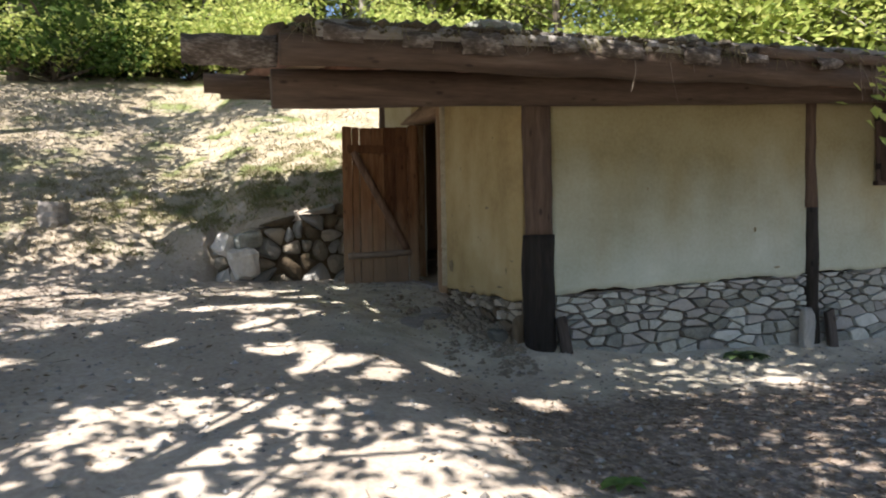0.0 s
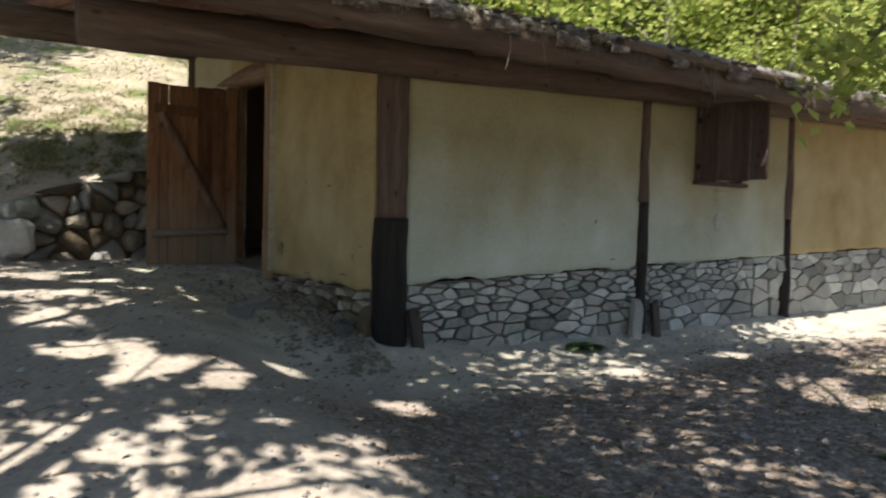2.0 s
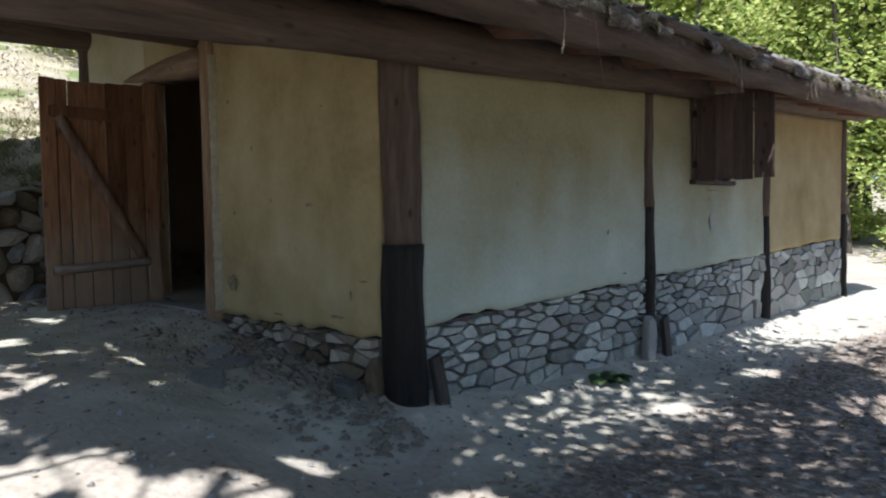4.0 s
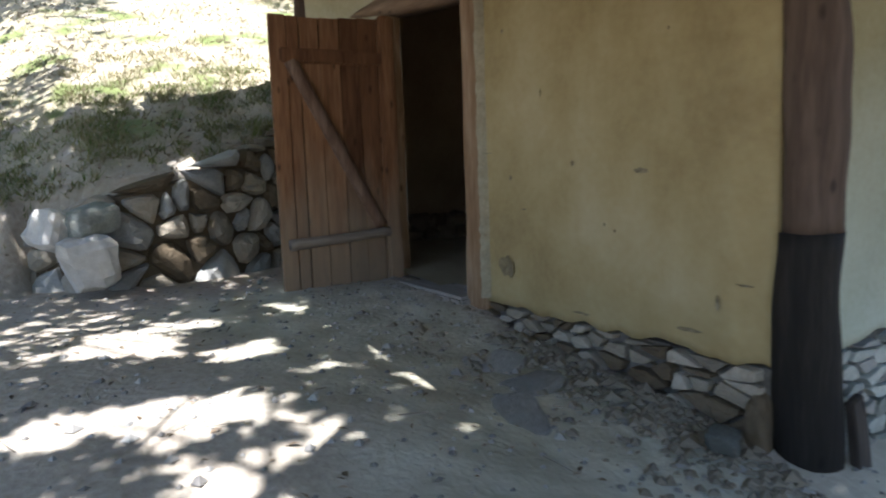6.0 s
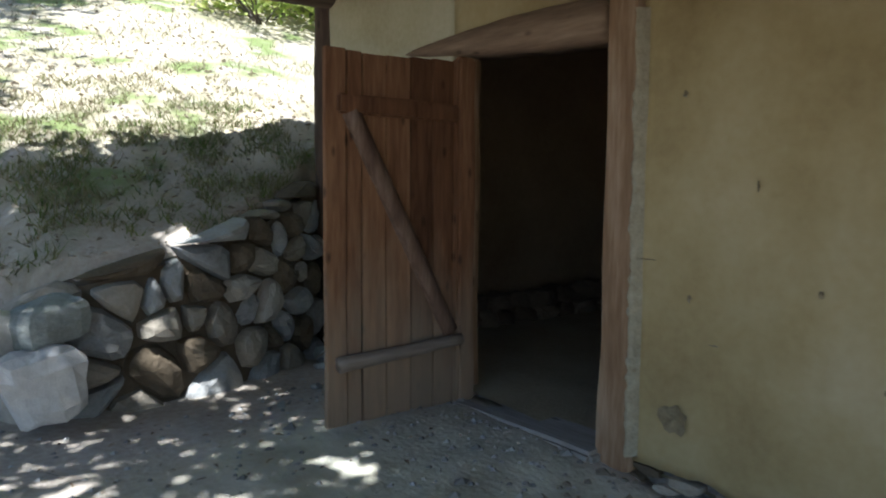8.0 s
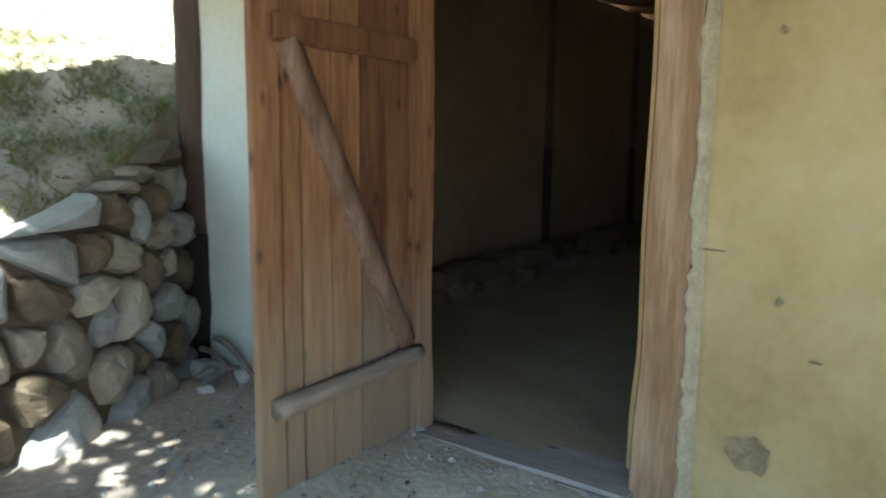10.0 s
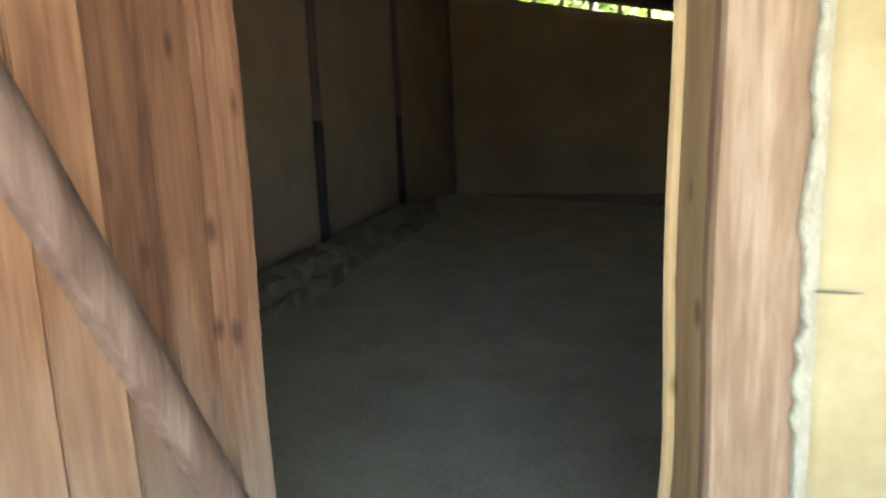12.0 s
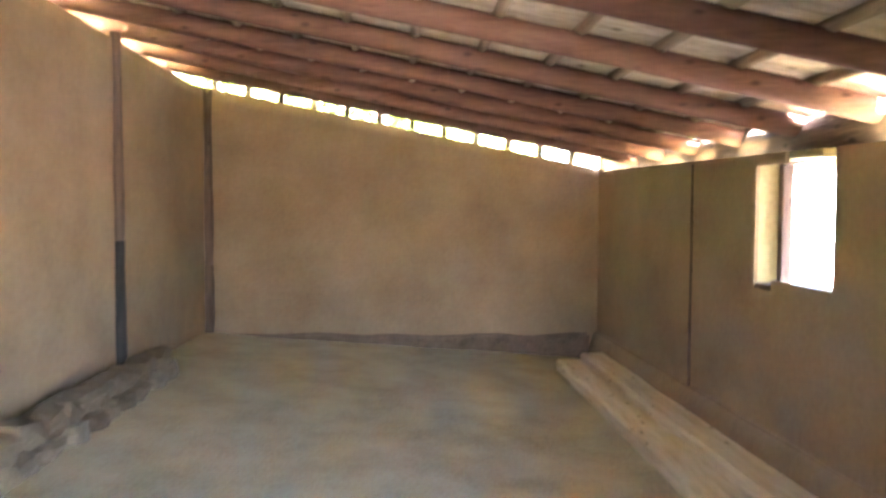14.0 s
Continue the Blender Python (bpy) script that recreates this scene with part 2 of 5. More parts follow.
# lit copy of the green leaf: sunlight is put into its yellow-green colour
LEAF_SUNLIT = mat("sunlit_green_leaf", [(0.15, (0.17, 0.25, 0.06)), (0.5, (0.40, 0.47, 0.13)), (0.85, (0.60, 0.60, 0.22))], scale=0.6, rough=0.5, bump=0, fine=4,
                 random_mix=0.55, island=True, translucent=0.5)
GRASS = mat("dry_grass", [(0.1, (0.08, 0.10, 0.025)), (0.3, (0.17, 0.17, 0.07)), (0.55, (0.25, 0.22, 0.13)), (0.95, (0.34, 0.30, 0.205))], scale=0.5, rough=0.8, bump=0,
            fine=3, random_mix=0.5, island=True, translucent=0.3)
GREEN_GRASS = mat("green_grass", [(0.1, (0.07, 0.10, 0.025)), (0.5, (0.13, 0.17, 0.045)), (0.95, (0.24, 0.25, 0.09))], scale=0.5, rough=0.8, bump=0,
                  fine=3, random_mix=0.5, island=True, translucent=0.3)
LITTER = mat("dry_leaf_litter", [(0.1, (0.09, 0.062, 0.042)), (0.5, (0.22, 0.165, 0.11)), (0.9, (0.42, 0.34, 0.25))], scale=2, rough=0.85, bump=0, fine=9,
             random_mix=0.7, island=True)
PEBBLE = mat("grey_pebbles", [(0.1, (0.12, 0.11, 0.10)), (0.5, (0.25, 0.24, 0.225)), (0.9, (0.45, 0.44, 0.41))], scale=9, rough=0.9, bump=0, fine=40, random_mix=0.6, island=True)
ROOT = mat("dry_roots", [(0.3, (0.10, 0.08, 0.06)), (0.7, (0.28, 0.24, 0.19))], scale=10, rough=0.9, bump=0)


def ground_material():
    """Trodden grey-brown earth, with dry grass on the hill and litter by patches."""
    m = mat("forest_earth", [(0.28, (0.245, 0.205, 0.165)), (0.5, (0.40, 0.347, 0.283)), (0.72, (0.52, 0.47, 0.40))], scale=1.1, rough=0.96, bump=0.8,
            fine=26, fine_mix=0.45, bump_dist=0.03, detail=10)
    nt = m.node_tree
    n, l = nt.nodes, nt.links
    b = n["Principled BSDF"]
    earth = b.inputs["Base Color"].links[0].from_socket
    tc = n.new("ShaderNodeTexCoord")
    att = n.new("ShaderNodeVertexColor")
    att.layer_name = "turf"
    nz = n.new("ShaderNodeTexNoise")
    nz.inputs["Scale"].default_value, nz.inputs["Detail"].default_value = 1.3, 9
    l.new(tc.outputs["Object"], nz.inputs["Vector"])
    rp = n.new("ShaderNodeValToRGB")
    for e, (p, c) in zip(rp.color_ramp.elements, ((0.38, (0.155, 0.185, 0.065, 1)), (0.64, (0.41, 0.355, 0.245, 1)))):
        e.position, e.color = p, c
    mid = rp.color_ramp.elements.new(0.45)
    mid.color = (0.28, 0.245, 0.16, 1)
    l.new(nz.outputs[0], rp.inputs[0])
    mul = n.new("ShaderNodeMath")
    mul.operation = "MULTIPLY"
    n2 = n.new("ShaderNodeTexNoise")
    n2.inputs["Scale"].default_value, n2.inputs["Detail"].default_value = 3.5, 6
    l.new(tc.outputs["Object"], n2.inputs["Vector"])
    r2 = n.new("ShaderNodeMapRange")
    r2.inputs[1].default_value, r2.inputs[2].default_value = 0.28, 0.50
    l.new(n2.outputs[0], r2.inputs[0])
    l.new(att.outputs[0], mul.inputs[0])
    l.new(r2.outputs[0], mul.inputs[1])
    mx = n.new("ShaderNodeMix")
    mx.data_type = "RGBA"
    l.new(mul.outputs[0], mx.inputs[0])
    l.new(earth, mx.inputs[6])
    l.new(rp.outputs[0], mx.inputs[7])
    sep = n.new("ShaderNodeSeparateColor")
    l.new(att.outputs[0], sep.inputs[0])
    l.new(sep.outputs[0], mul.inputs[0])
    n3 = n.new("ShaderNodeTexNoise")
    n3.inputs["Scale"].default_value, n3.inputs["Detail"].default_value, n3.inputs["Roughness"].default_value = 16, 8, 0.7
    l.new(tc.outputs["Object"], n3.inputs["Vector"])
    r3 = n.new("ShaderNodeValToRGB")
    for e, (p, c) in zip(r3.color_ramp.elements, ((0.34, (0.13, 0.104, 0.083, 1)), (0.68, (0.50, 0.42, 0.345, 1)))):
        e.position, e.color = p, c
    e = r3.color_ramp.elements.new(0.5)
    e.color = (0.23, 0.185, 0.147, 1)
    l.new(n3.outputs[0], r3.inputs[0])
    my = n.new("ShaderNodeMix")
    my.data_type = "RGBA"
    l.new(sep.outputs[1], my.inputs[0])
    l.new(mx.outputs[2], my.inputs[6])
    l.new(r3.outputs[0], my.inputs[7])
    clay = n.new("ShaderNodeMix")
    clay.data_type = "RGBA"
    r4 = n.new("ShaderNodeValToRGB")
    for e, (p, c) in zip(r4.color_ramp.elements, ((0.32, (0.35, 0.33, 0.25, 1)), (0.66, (0.59, 0.575, 0.465, 1)))):
        e.position, e.color = p, c
    l.new(n2.outputs[0], r4.inputs[0])
    l.new(sep.outputs[2], clay.inputs[0])
    l.new(my.outputs[2], clay.inputs[6])
    l.new(r4.outputs[0], clay.inputs[7])
    l.new(clay.outputs[2], b.inputs["Base Color"])
    return m


EARTH = ground_material()


# ---- mesh helpers ----
def part(name, bm, material, parent=None, label="", smooth=False):
    me = bpy.data.meshes.new(name)
    bm.to_mesh(me)
    bm.free()
    for mm in (material if isinstance(material, (list, tuple)) else [material]):
        me.materials.append(mm)
    if smooth:
        me.polygons.foreach_set("use_smooth", [True] * len(me.polygons))
    ob = new(name, me)
    if parent:
        ob.parent = parent
    if label:
        tagged(ob, label)
    return ob


def mesh_part(name, verts, faces, material, parent=None, label="", smooth=False):
    me = bpy.data.meshes.new(name)
    me.from_pydata([tuple(v) for v in verts], [], [tuple(f) for f in faces])
    for mm in (material if isinstance(material, (list, tuple)) else [material]):
        me.materials.append(mm)
    if smooth:
        me.polygons.foreach_set("use_smooth", [True] * len(me.polygons))
    me.update()
    ob = new(name, me)
    if parent:
        ob.parent = parent
    if label:
        tagged(ob, label)
    return ob


def empty(name, at, label, category, group="", kind=""):
    ob = new(name)
    ob.location = at
    return tagged(ob, label, category, group, kind)


def settle(ob, parent):
    """Keeps a child built in world coordinates in its place under an Empty that stands away from the origin."""
    ob.parent = parent
    ob.matrix_parent_inverse = Matrix.Translation(-parent.location)
    return ob


def log_bm(p0, p1, r0, r1, sides=12, segs=8, rough=0.06, bend=0.0, seed=0, flat=0.0, bm=None, sag=(0, 0, 1)):
    """A tapered, uneven round timber from p0 to p1 with closed ends."""
    bm = bm or bmesh.new()
    p0, p1 = Vector(p0), Vector(p1)
    d = (p1 - p0).normalized()
    u = d.orthogonal().normalized()
    if abs(d.z) < 0.9:
        u = d.cross(Vector((0, 0, 1))).normalized()
    v = d.cross(u).normalized()
    rings = []
    for i in range(segs + 1):
        t = i / segs
        c = p0.lerp(p1, t) + Vector(sag) * bend * math.sin(math.pi * t)
        c += (u * noise.noise((seed * 3.1, t * 4, 1.7)) + v * noise.noise((seed * 2.3, t * 4, 9.2))) * rough * r0 * 1.5
        r = r0 + (r1 - r0) * t
        ring = []
        for k in range(sides):
            a = 2 * math.pi * k / sides
            q = r * (1 + rough * 2.2 * noise.noise((math.cos(a) * 1.3 + seed * 7, math.sin(a) * 1.3, t * (p1 - p0).length * 1.6)))
            ring.append(bm.verts.new(c + (u * math.cos(a) + v * math.sin(a)) * q))
        rings.append(ring)
    for i in range(segs):
        for k in range(sides):
            bm.faces.new((rings[i][k], rings[i][(k + 1) % sides], rings[i + 1][(k + 1) % sides], rings[i + 1][k]))
    bm.faces.new(rings[0][::-1])
    bm.faces.new(rings[-1])
    return bm


def log(name, p0, p1, r0, r1, material, parent=None, label="", **kw):
    bm = log_bm(p0, p1, r0, r1, **kw)
    bmesh.ops.recalc_face_normals(bm, faces=bm.faces)
    return part(name, bm, material, parent, label, smooth=True)


def box_bm(lo, hi, bevel=0.0, bm=None, wob=0.0, cuts=0):
    own = bm is None
    bm = bm or bmesh.new()
    r = bmesh.ops.create_cube(bm, size=1)
    lo, hi = Vector(lo), Vector(hi)
    for w in r["verts"]:
        w.co = Vector([lo[i] + (w.co[i] + 0.5) * (hi[i] - lo[i]) for i in range(3)])
    if cuts:
        long = max(range(3), key=lambda i: hi[i] - lo[i])
        es = [e for e in bm.edges if abs((e.verts[0].co - e.verts[1].co)[long]) > 0.8 * (hi[long] - lo[long])]
        bmesh.ops.subdivide_edges(bm, edges=es, cuts=cuts)
    if wob:
        for w in bm.verts:
            w.co += Vector((noise.noise(w.co * 2.3), noise.noise(w.co * 2.3 + Vector((7, 0, 0))), noise.noise(w.co * 2.3 + Vector((0, 7, 0))))) * wob
    if bevel and own:
        bmesh.ops.bevel(bm, geom=[e for e in bm.edges if e.calc_face_angle(0) > 0.5], offset=bevel, segments=2, affect="EDGES")
    return bm


def stone_mesh(seed, material, name="stone", power=4.0, lumps=0.34, smooth=False, cuts=2):
    """One rounded, chipped stone filling a unit cube; a low power makes a boulder, a high one a slab."""
    bm = bmesh.new()
    bmesh.ops.create_cube(bm, size=1)
    bmesh.ops.subdivide_edges(bm, edges=bm.edges[:], cuts=cuts, use_grid_fill=True)
    r = random.Random(seed)
    off = Vector((r.random() * 50, r.random() * 50, r.random() * 50))
    skew = Matrix.Identity(3)
    skew[0][2], skew[2][0], skew[0][1] = r.uniform(-0.28, 0.28), r.uniform(-0.18, 0.18), r.uniform(-0.1, 0.1)
    for w in bm.verts:
        c = w.co * 2
        k = sum(abs(q) ** power for q in c) ** (1 / power)
        c = c / k
        c *= 1 + lumps * noise.noise(c * 0.8 + off) + 0.5 * lumps * noise.noise(c * 1.9 + off)
        w.co = skew @ (c * 0.5)
    me = bpy.data.meshes.new(name)
    bm.to_mesh(me)
    bm.free()
    me.materials.append(material)
    if smooth:
        me.polygons.foreach_set("use_smooth", [True] * len(me.polygons))
    return me


def smoothstep(a, b, x):
    t = min(1.0, max(0.0, (x - a) / (b - a)))
    return t * t * (3 - 2 * t)


def along(x, xs, zs):
    return float(np.interp(x, xs, zs))


# ---- the plan ----
L, W = 8.5, 4.86            # house, outside
T = 0.18                    # wall thickness


def z_plaster(x):           # foot of the plaster on the long wall
    return 0.05 + 0.033 * x


def z_plate(x):             # underside of the front wall plate
    return 1.66 + 0.036 * x


def z_raft(x, y):           # underside of the rafters
    return 1.88 + 0.016 * x + 0.19 * y


def z_gable(y):             # top of the door wall
    return 1.68 + 0.225 * y


def z_floor(y):
    return -0.17 + 0.07 * y


WALL_LINE = ((-2.45, 4.55), (-2.12, 4.22), (-1.75, 4.08), (-1.1, 4.12), (-0.5, 4.45), (-0.03, 4.80))


def wall_y(x):
    return along(x, [p[0] for p in WALL_LINE], [p[1] for p in WALL_LINE])


def wall_top(x):
    return along(x, [-2.6, -2.3, -1.93, -1.13, -0.47, 0.1], [0.25, 0.55, 0.74, 0.90, 1.12, 1.35])


def ground_z(x, y):
    """Height of the ground, one sheet from the path to the horizon."""
    yard = along(y, [-14, -6, -5, -2.9, -0.6, 1.0, 2.2, 3.2, 60], [-1.3, -0.88, -0.80, -0.54, -0.23, -0.05, -0.01, 0.0, 0.0])
    right = along(y, [-1.5, -0.35, 0.25, 0.9, 1.8, 2.3, 3], [-0.64, -0.62, -0.42, -0.24, -0.12, -0.03, 0.0])
    if y < -1.5:
        right = -0.64 + 0.03 * (y + 1.5)
    w = smoothstep(-1.7, -0.1, x)
    z = yard * (1 - w) + right * w
    if y > 0.35 and x > 0.1:
        z = min(z, -0.5)
    # the hill, cut off by the retaining wall near the hut and easing into the yard further out
    add = along(x, [-7, -3, -2.3, -1.9, -1.1, -0.45, 0.1, 9, 12], [0.0, 0.12, 0.28, 0.52, 0.66, 0.78, 0.95, 0.95, 0.0])
    hill = 0.43 * (y - 3.75) + add
    edge = wall_y(x) + 0.20 if x <= 0.1 else 4.95
    if x < -2.45:
        edge = 4.55 - 0.5 * smoothstep(-2.45, -4.5, x)
    soft = 0.14 + 2.6 * smoothstep(-2.25, -3.6, x)
    k = smoothstep(edge - 0.45 * soft + 0.06, edge + 0.55 * soft, y)
    z = z * (1 - k) + max(hill, z) * k
    z += 0.02 * max(0.0, -3.5 - x)
    far = max(0.0, y - 15)
    z -= 0.22 * far if far < 30 else 0.43 * (far - 30) + 6.6
    if x > 9:
        k = smoothstep(9, 13, x)
        z = z * (1 - k) + (-0.7 + max(0, y - 1) * 0.16) * k
    z += 0.12 * math.exp(-((x - 0.1) ** 2 + (y + 0.05) ** 2) / 0.45)      # earth heaped round the corner post
    z += 0.05 * noise.noise((x * 0.7, y * 0.7, 3.3)) + 0.018 * noise.noise((x * 3.1, y * 3.1, 8.1)) + 0.008 * noise.noise((x * 9, y * 9, 1.1))
    return z


def turf(x, y):
    a = smoothstep(4.2, 5.6, y + 0.35 * noise.noise((x, y, 0)))
    b = smoothstep(-1.2, -3.0, y + 0.8 * noise.noise((x * 0.8, y * 0.8, 5))) * smoothstep(1.5, 3.2, x) * 0.9
    c = smoothstep(-4.2, -6.5, x) * 0.7
    return max(a, b, c)


def littered(x, y):
    """How thickly rotting leaves cover the earth."""
    w = 0.5 * noise.noise((x * 0.9, y * 0.9, 12)) + 0.2 * noise.noise((x * 3, y * 3, 12))
    a = smoothstep(-1.5, -0.5, x + w) * smoothstep(-0.75, -1.25, y + 0.5 * w)
    b = smoothstep(-3.1, -4.2, x + w) * 0.4
    c = smoothstep(-3.4, -4.6, y + w) * smoothstep(-2.0, -1.2, x) * 0.8
    return max(a, b, c)


def trodden(x, y):
    """How far pale dusty clay shows: before the door and along the foot of the long wall."""
    w = 0.35 * noise.noise((x * 1.7, y * 1.7, 21)) + 0.12 * noise.noise((x * 6, y * 6, 21))
    a = smoothstep(-2.1, -1.0, x + w) * smoothstep(0.0, -0.25, x) * smoothstep(-0.7, 0.3, y + w) * smoothstep(3.6, 3.0, y + w)
    b = smoothstep(-0.5, 0.3, x + w) * smoothstep(-1.05, -0.6, y + 0.6 * w) * smoothstep(0.2, 0.0, y)
    return max(0.9 * a, 0.5 * b)


def spaced(lo, a, b, hi, fine, n):
    inner = list(np.arange(a, b, fine))
    left = [a - (a - lo) * (i / n) ** 2.2 for i in range(n, 0, -1)]
    right = [b + (hi - b) * (i / n) ** 2.2 for i in range(0, n + 1)]
    return left + inner + right


def build_ground():
    xs = spaced(-300, -6.5, 5.0, 300, 0.085, 34)
    ys = spaced(-300, -6.0, 7.0, 300, 0.085, 34)
    verts, cols = [], []
    for y in ys:
        for x in xs:
            verts.append((x, y, ground_z(x, y)))
            cols.append((turf(x, y), littered(x, y), trodden(x, y)))
    nx = len(xs)
    faces = [(j * nx + i, j * nx + i + 1, (j + 1) * nx + i + 1, (j + 1) * nx + i) for j in range(len(ys) - 1) for i in range(nx - 1)]
    ob = mesh_part("ground", verts, faces, EARTH, smooth=True)
    at = ob.data.color_attributes.new("turf", "FLOAT_COLOR", "POINT")
    at.data.foreach_set("color", [q for c in cols for q in (c[0], c[1], c[2], 1.0)])
    return tagged(ob, "trodden earth yard rising into a dry grassy hillside", "ground", kind="structure")


build_ground()


# ---- walls ----
def wall_sheet(name, pts, thick, material, label, step=0.12, hole=None, wob=0.008, solid=None):
    """A plastered wall: an upright grid between foot and top lines, with thickness and soft unevenness.
    pts: function (s, t) -> point for s along and t up, n steps; thick: vector to the other face."""
    n, m, fn = pts
    front, back = {}, {}
    bm = bmesh.new()
    off = Vector(thick)
    nrm = off.normalized()
    keep = {}
    for i in range(n + 1):
        for j in range(m + 1):
            p = Vector(fn(i / n, j / m))
            d = wob * (noise.noise(p * 1.4) + 0.5 * noise.noise(p * 4.0))
            front[i, j] = bm.verts.new(p + nrm * d)
            back[i, j] = bm.verts.new(p + off)
    for i in range(n):
        for j in range(m):
            c = (Vector(fn((i + 0.5) / n, (j + 0.5) / m)))
            keep[i, j] = not (hole and hole(c))
    for (i, j), k in keep.items():
        if not k:
            continue
        bm.faces.new((front[i, j], front[i + 1, j], front[i + 1, j + 1], front[i, j + 1]))
        bm.faces.new((back[i, j + 1], back[i + 1, j + 1], back[i + 1, j], back[i, j]))
        for (di, dj, a, b) in ((-1, 0, (i, j), (i, j + 1)), (1, 0, (i + 1, j), (i + 1, j + 1)), (0, -1, (i, j), (i + 1, j)), (0, 1, (i, j + 1), (i + 1, j + 1))):
            if not keep.get((i + di, j + dj), False):
                bm.faces.new((front[a], front[b], back[b], back[a]))
    for w in [w for w in bm.verts if not w.link_faces]:
        bm.verts.remove(w)
    bmesh.ops.recalc_face_normals(bm, faces=bm.faces)
    ob = part(name, bm, material, smooth=False)
    for f in ob.data.polygons:
        f.use_smooth = abs(f.normal.dot(nrm)) > 0.8
    return tagged(ob, label, "wall", kind="structure")


WIN = (3.86, 4.66, 1.04, 1.80)      # window opening: x0, x1, z0, z1


def front_pts(x0, x1, n, m):
    def fn(s, t):
        x = x0 + (x1 - x0) * s
        a = z_plaster(x) + 0.03 * noise.noise((x * 2.0, 0, 4)) + 0.022 * noise.noise((x * 7.3, 0, 4))
        return (x, 0.0, a + (z_plate(x) + 0.02 - a) * t)
    return n, m, fn


def window_hole(c):
    return WIN[0] < c.x < WIN[1] and WIN[2] < c.z < WIN[3]


wall_sheet("wall_front_bay", front_pts(0.27, 3.0, 56, 34), (0, T, 0), PLASTER_EAVE_SHADED, "pale lime-washed clay plaster on the long wall, eave shade coloured in above")
wall_sheet("wall_front_window", front_pts(3.0, 5.66, 54, 36), (0, T, 0), PLASTER_EAVE_SHADED, "pale plastered wall with a small window opening, eave shade coloured in above", hole=window_hole)
wall_sheet("wall_front_end", front_pts(5.66, L, 56, 30), (0, T, 0), PLASTER, "yellowish plastered end of the long wall")


def door_wall_fn(y0, y1, za=None):
    def fn(s, t):
        y = y0 + (y1 - y0) * s
        a = (0.03 * noise.noise((y * 2.4, 3, 3)) + 0.025 * noise.noise((y * 8.0, 3, 3))) if za is None else za
        return (0.055 * smoothstep(0.30, 0.12, y), y, a + (z_gable(y) + 0.02 - a) * t)
    return fn


wall_sheet("wall_door_bay", (40, 40, door_wall_fn(0.12, 2.05)), (T, 0, 0), PLASTER, "ochre clay plaster beside the door, chipped and stained")
wall_sheet("wall_over_door", (20, 8, door_wall_fn(2.05, 3.36, 2.06)), (T, 0, 0), PLASTER, "ochre plaster above the door lintel")
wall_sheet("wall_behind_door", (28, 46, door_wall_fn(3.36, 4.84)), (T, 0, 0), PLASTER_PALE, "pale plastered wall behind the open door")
wall_sheet("wall_back", (60, 24, lambda s, t: (0.05 + (L - 0.05) * s, W - T - 0.06, 0.17 + (z_raft(L * s, W - T) - 0.25) * t)), (0, T, 0), PLASTER_IN_DIMMED,
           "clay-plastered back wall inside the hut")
wall_sheet("wall_far", (44, 22, lambda s, t: (L - T, 0.02 + (W - 0.1) * s, -0.3 + (z_raft(L, W * s) + 0.26) * t)), (T, 0, 0), PLASTER_IN_DIMMED,
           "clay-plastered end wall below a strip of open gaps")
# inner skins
wall_sheet("wall_front_inner", (120, 30, lambda s, t: (0.1 + (L - 0.2) * s, T + 0.003, -0.25 + (z_plate(L * s) + 0.27) * t)), (0, 0.02, 0), PLASTER_IN_DIMMED,
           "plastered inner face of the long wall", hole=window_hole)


def build_floor():
    verts, faces = [], []
    nx, ny = 70, 40
    for j in range(ny + 1):
        for i in range(nx + 1):
            x, y = 0.02 + (L - 0.1) * i / nx, 0.15 + (W - 0.3) * j / ny
            verts.append((x, y, z_floor(y) + 0.02 * noise.noise((x * 1.1, y * 1.1, 0)) + 0.008 * noise.noise((x * 4, y * 4, 2))))
    faces = [(j * (nx + 1) + i, j * (nx + 1) + i + 1, (j + 1) * (nx + 1) + i + 1, (j + 1) * (nx + 1) + i) for j in range(ny) for i in range(nx)]
    tagged(mesh_part("floor", verts, faces, MUD, smooth=True), "trodden clay floor inside the hut", "floor", kind="structure")


build_floor()


# ---- timber frame ----
def post(name, x, y, z0, zc, z1, r, label, seed, group="wall posts", lean=(0, 0), foot=None):
    """A round post: brown above, charred below."""
    e = empty(name, (x, y, z0), label, "post", group)
    settle(log("upper", (x + lean[0] * 0.4, y + lean[1] * 0.4, zc), (x + lean[0], y + lean[1], z1), r * 1.0, r * 0.92, LOG_Z, None, seed=seed, segs=18, sides=16, rough=0.10), e)
    settle(log("charred_foot", (x, y, z0), (x + lean[0] * 0.4, y + lean[1] * 0.4, zc + 0.004), r * 1.12, r * 1.02, foot or CHAR, None, "dark weathered foot" if foot else "black charred foot",
               seed=seed, segs=18, sides=16, rough=0.10), e)
    return e


post("corner_post", 0.165, 0.05, -0.85, 0.56, z_plate(0) + 0.02, 0.122, "thick round corner post, brown above and charred black below", 1)
post("wall_post", 3.03, 0.045, -0.64, 0.78, z_plate(3) + 0.02, 0.085, "round wall post with a charred foot", 2)
post("wall_post", 5.66, 0.045, -0.60, 0.66, z_plate(5.66) + 0.02, 0.085, "round wall post with a charred foot", 3)
post("wall_post", 8.46, 0.06, -0.60, 0.66, z_plate(8.4) + 0.02, 0.10, "round end post of the long wall", 4)
post("corner_post", 0.04, 4.90, -0.1, 0.75, z_gable(4.9), 0.11, "rear corner post beside the stone retaining wall", 5)

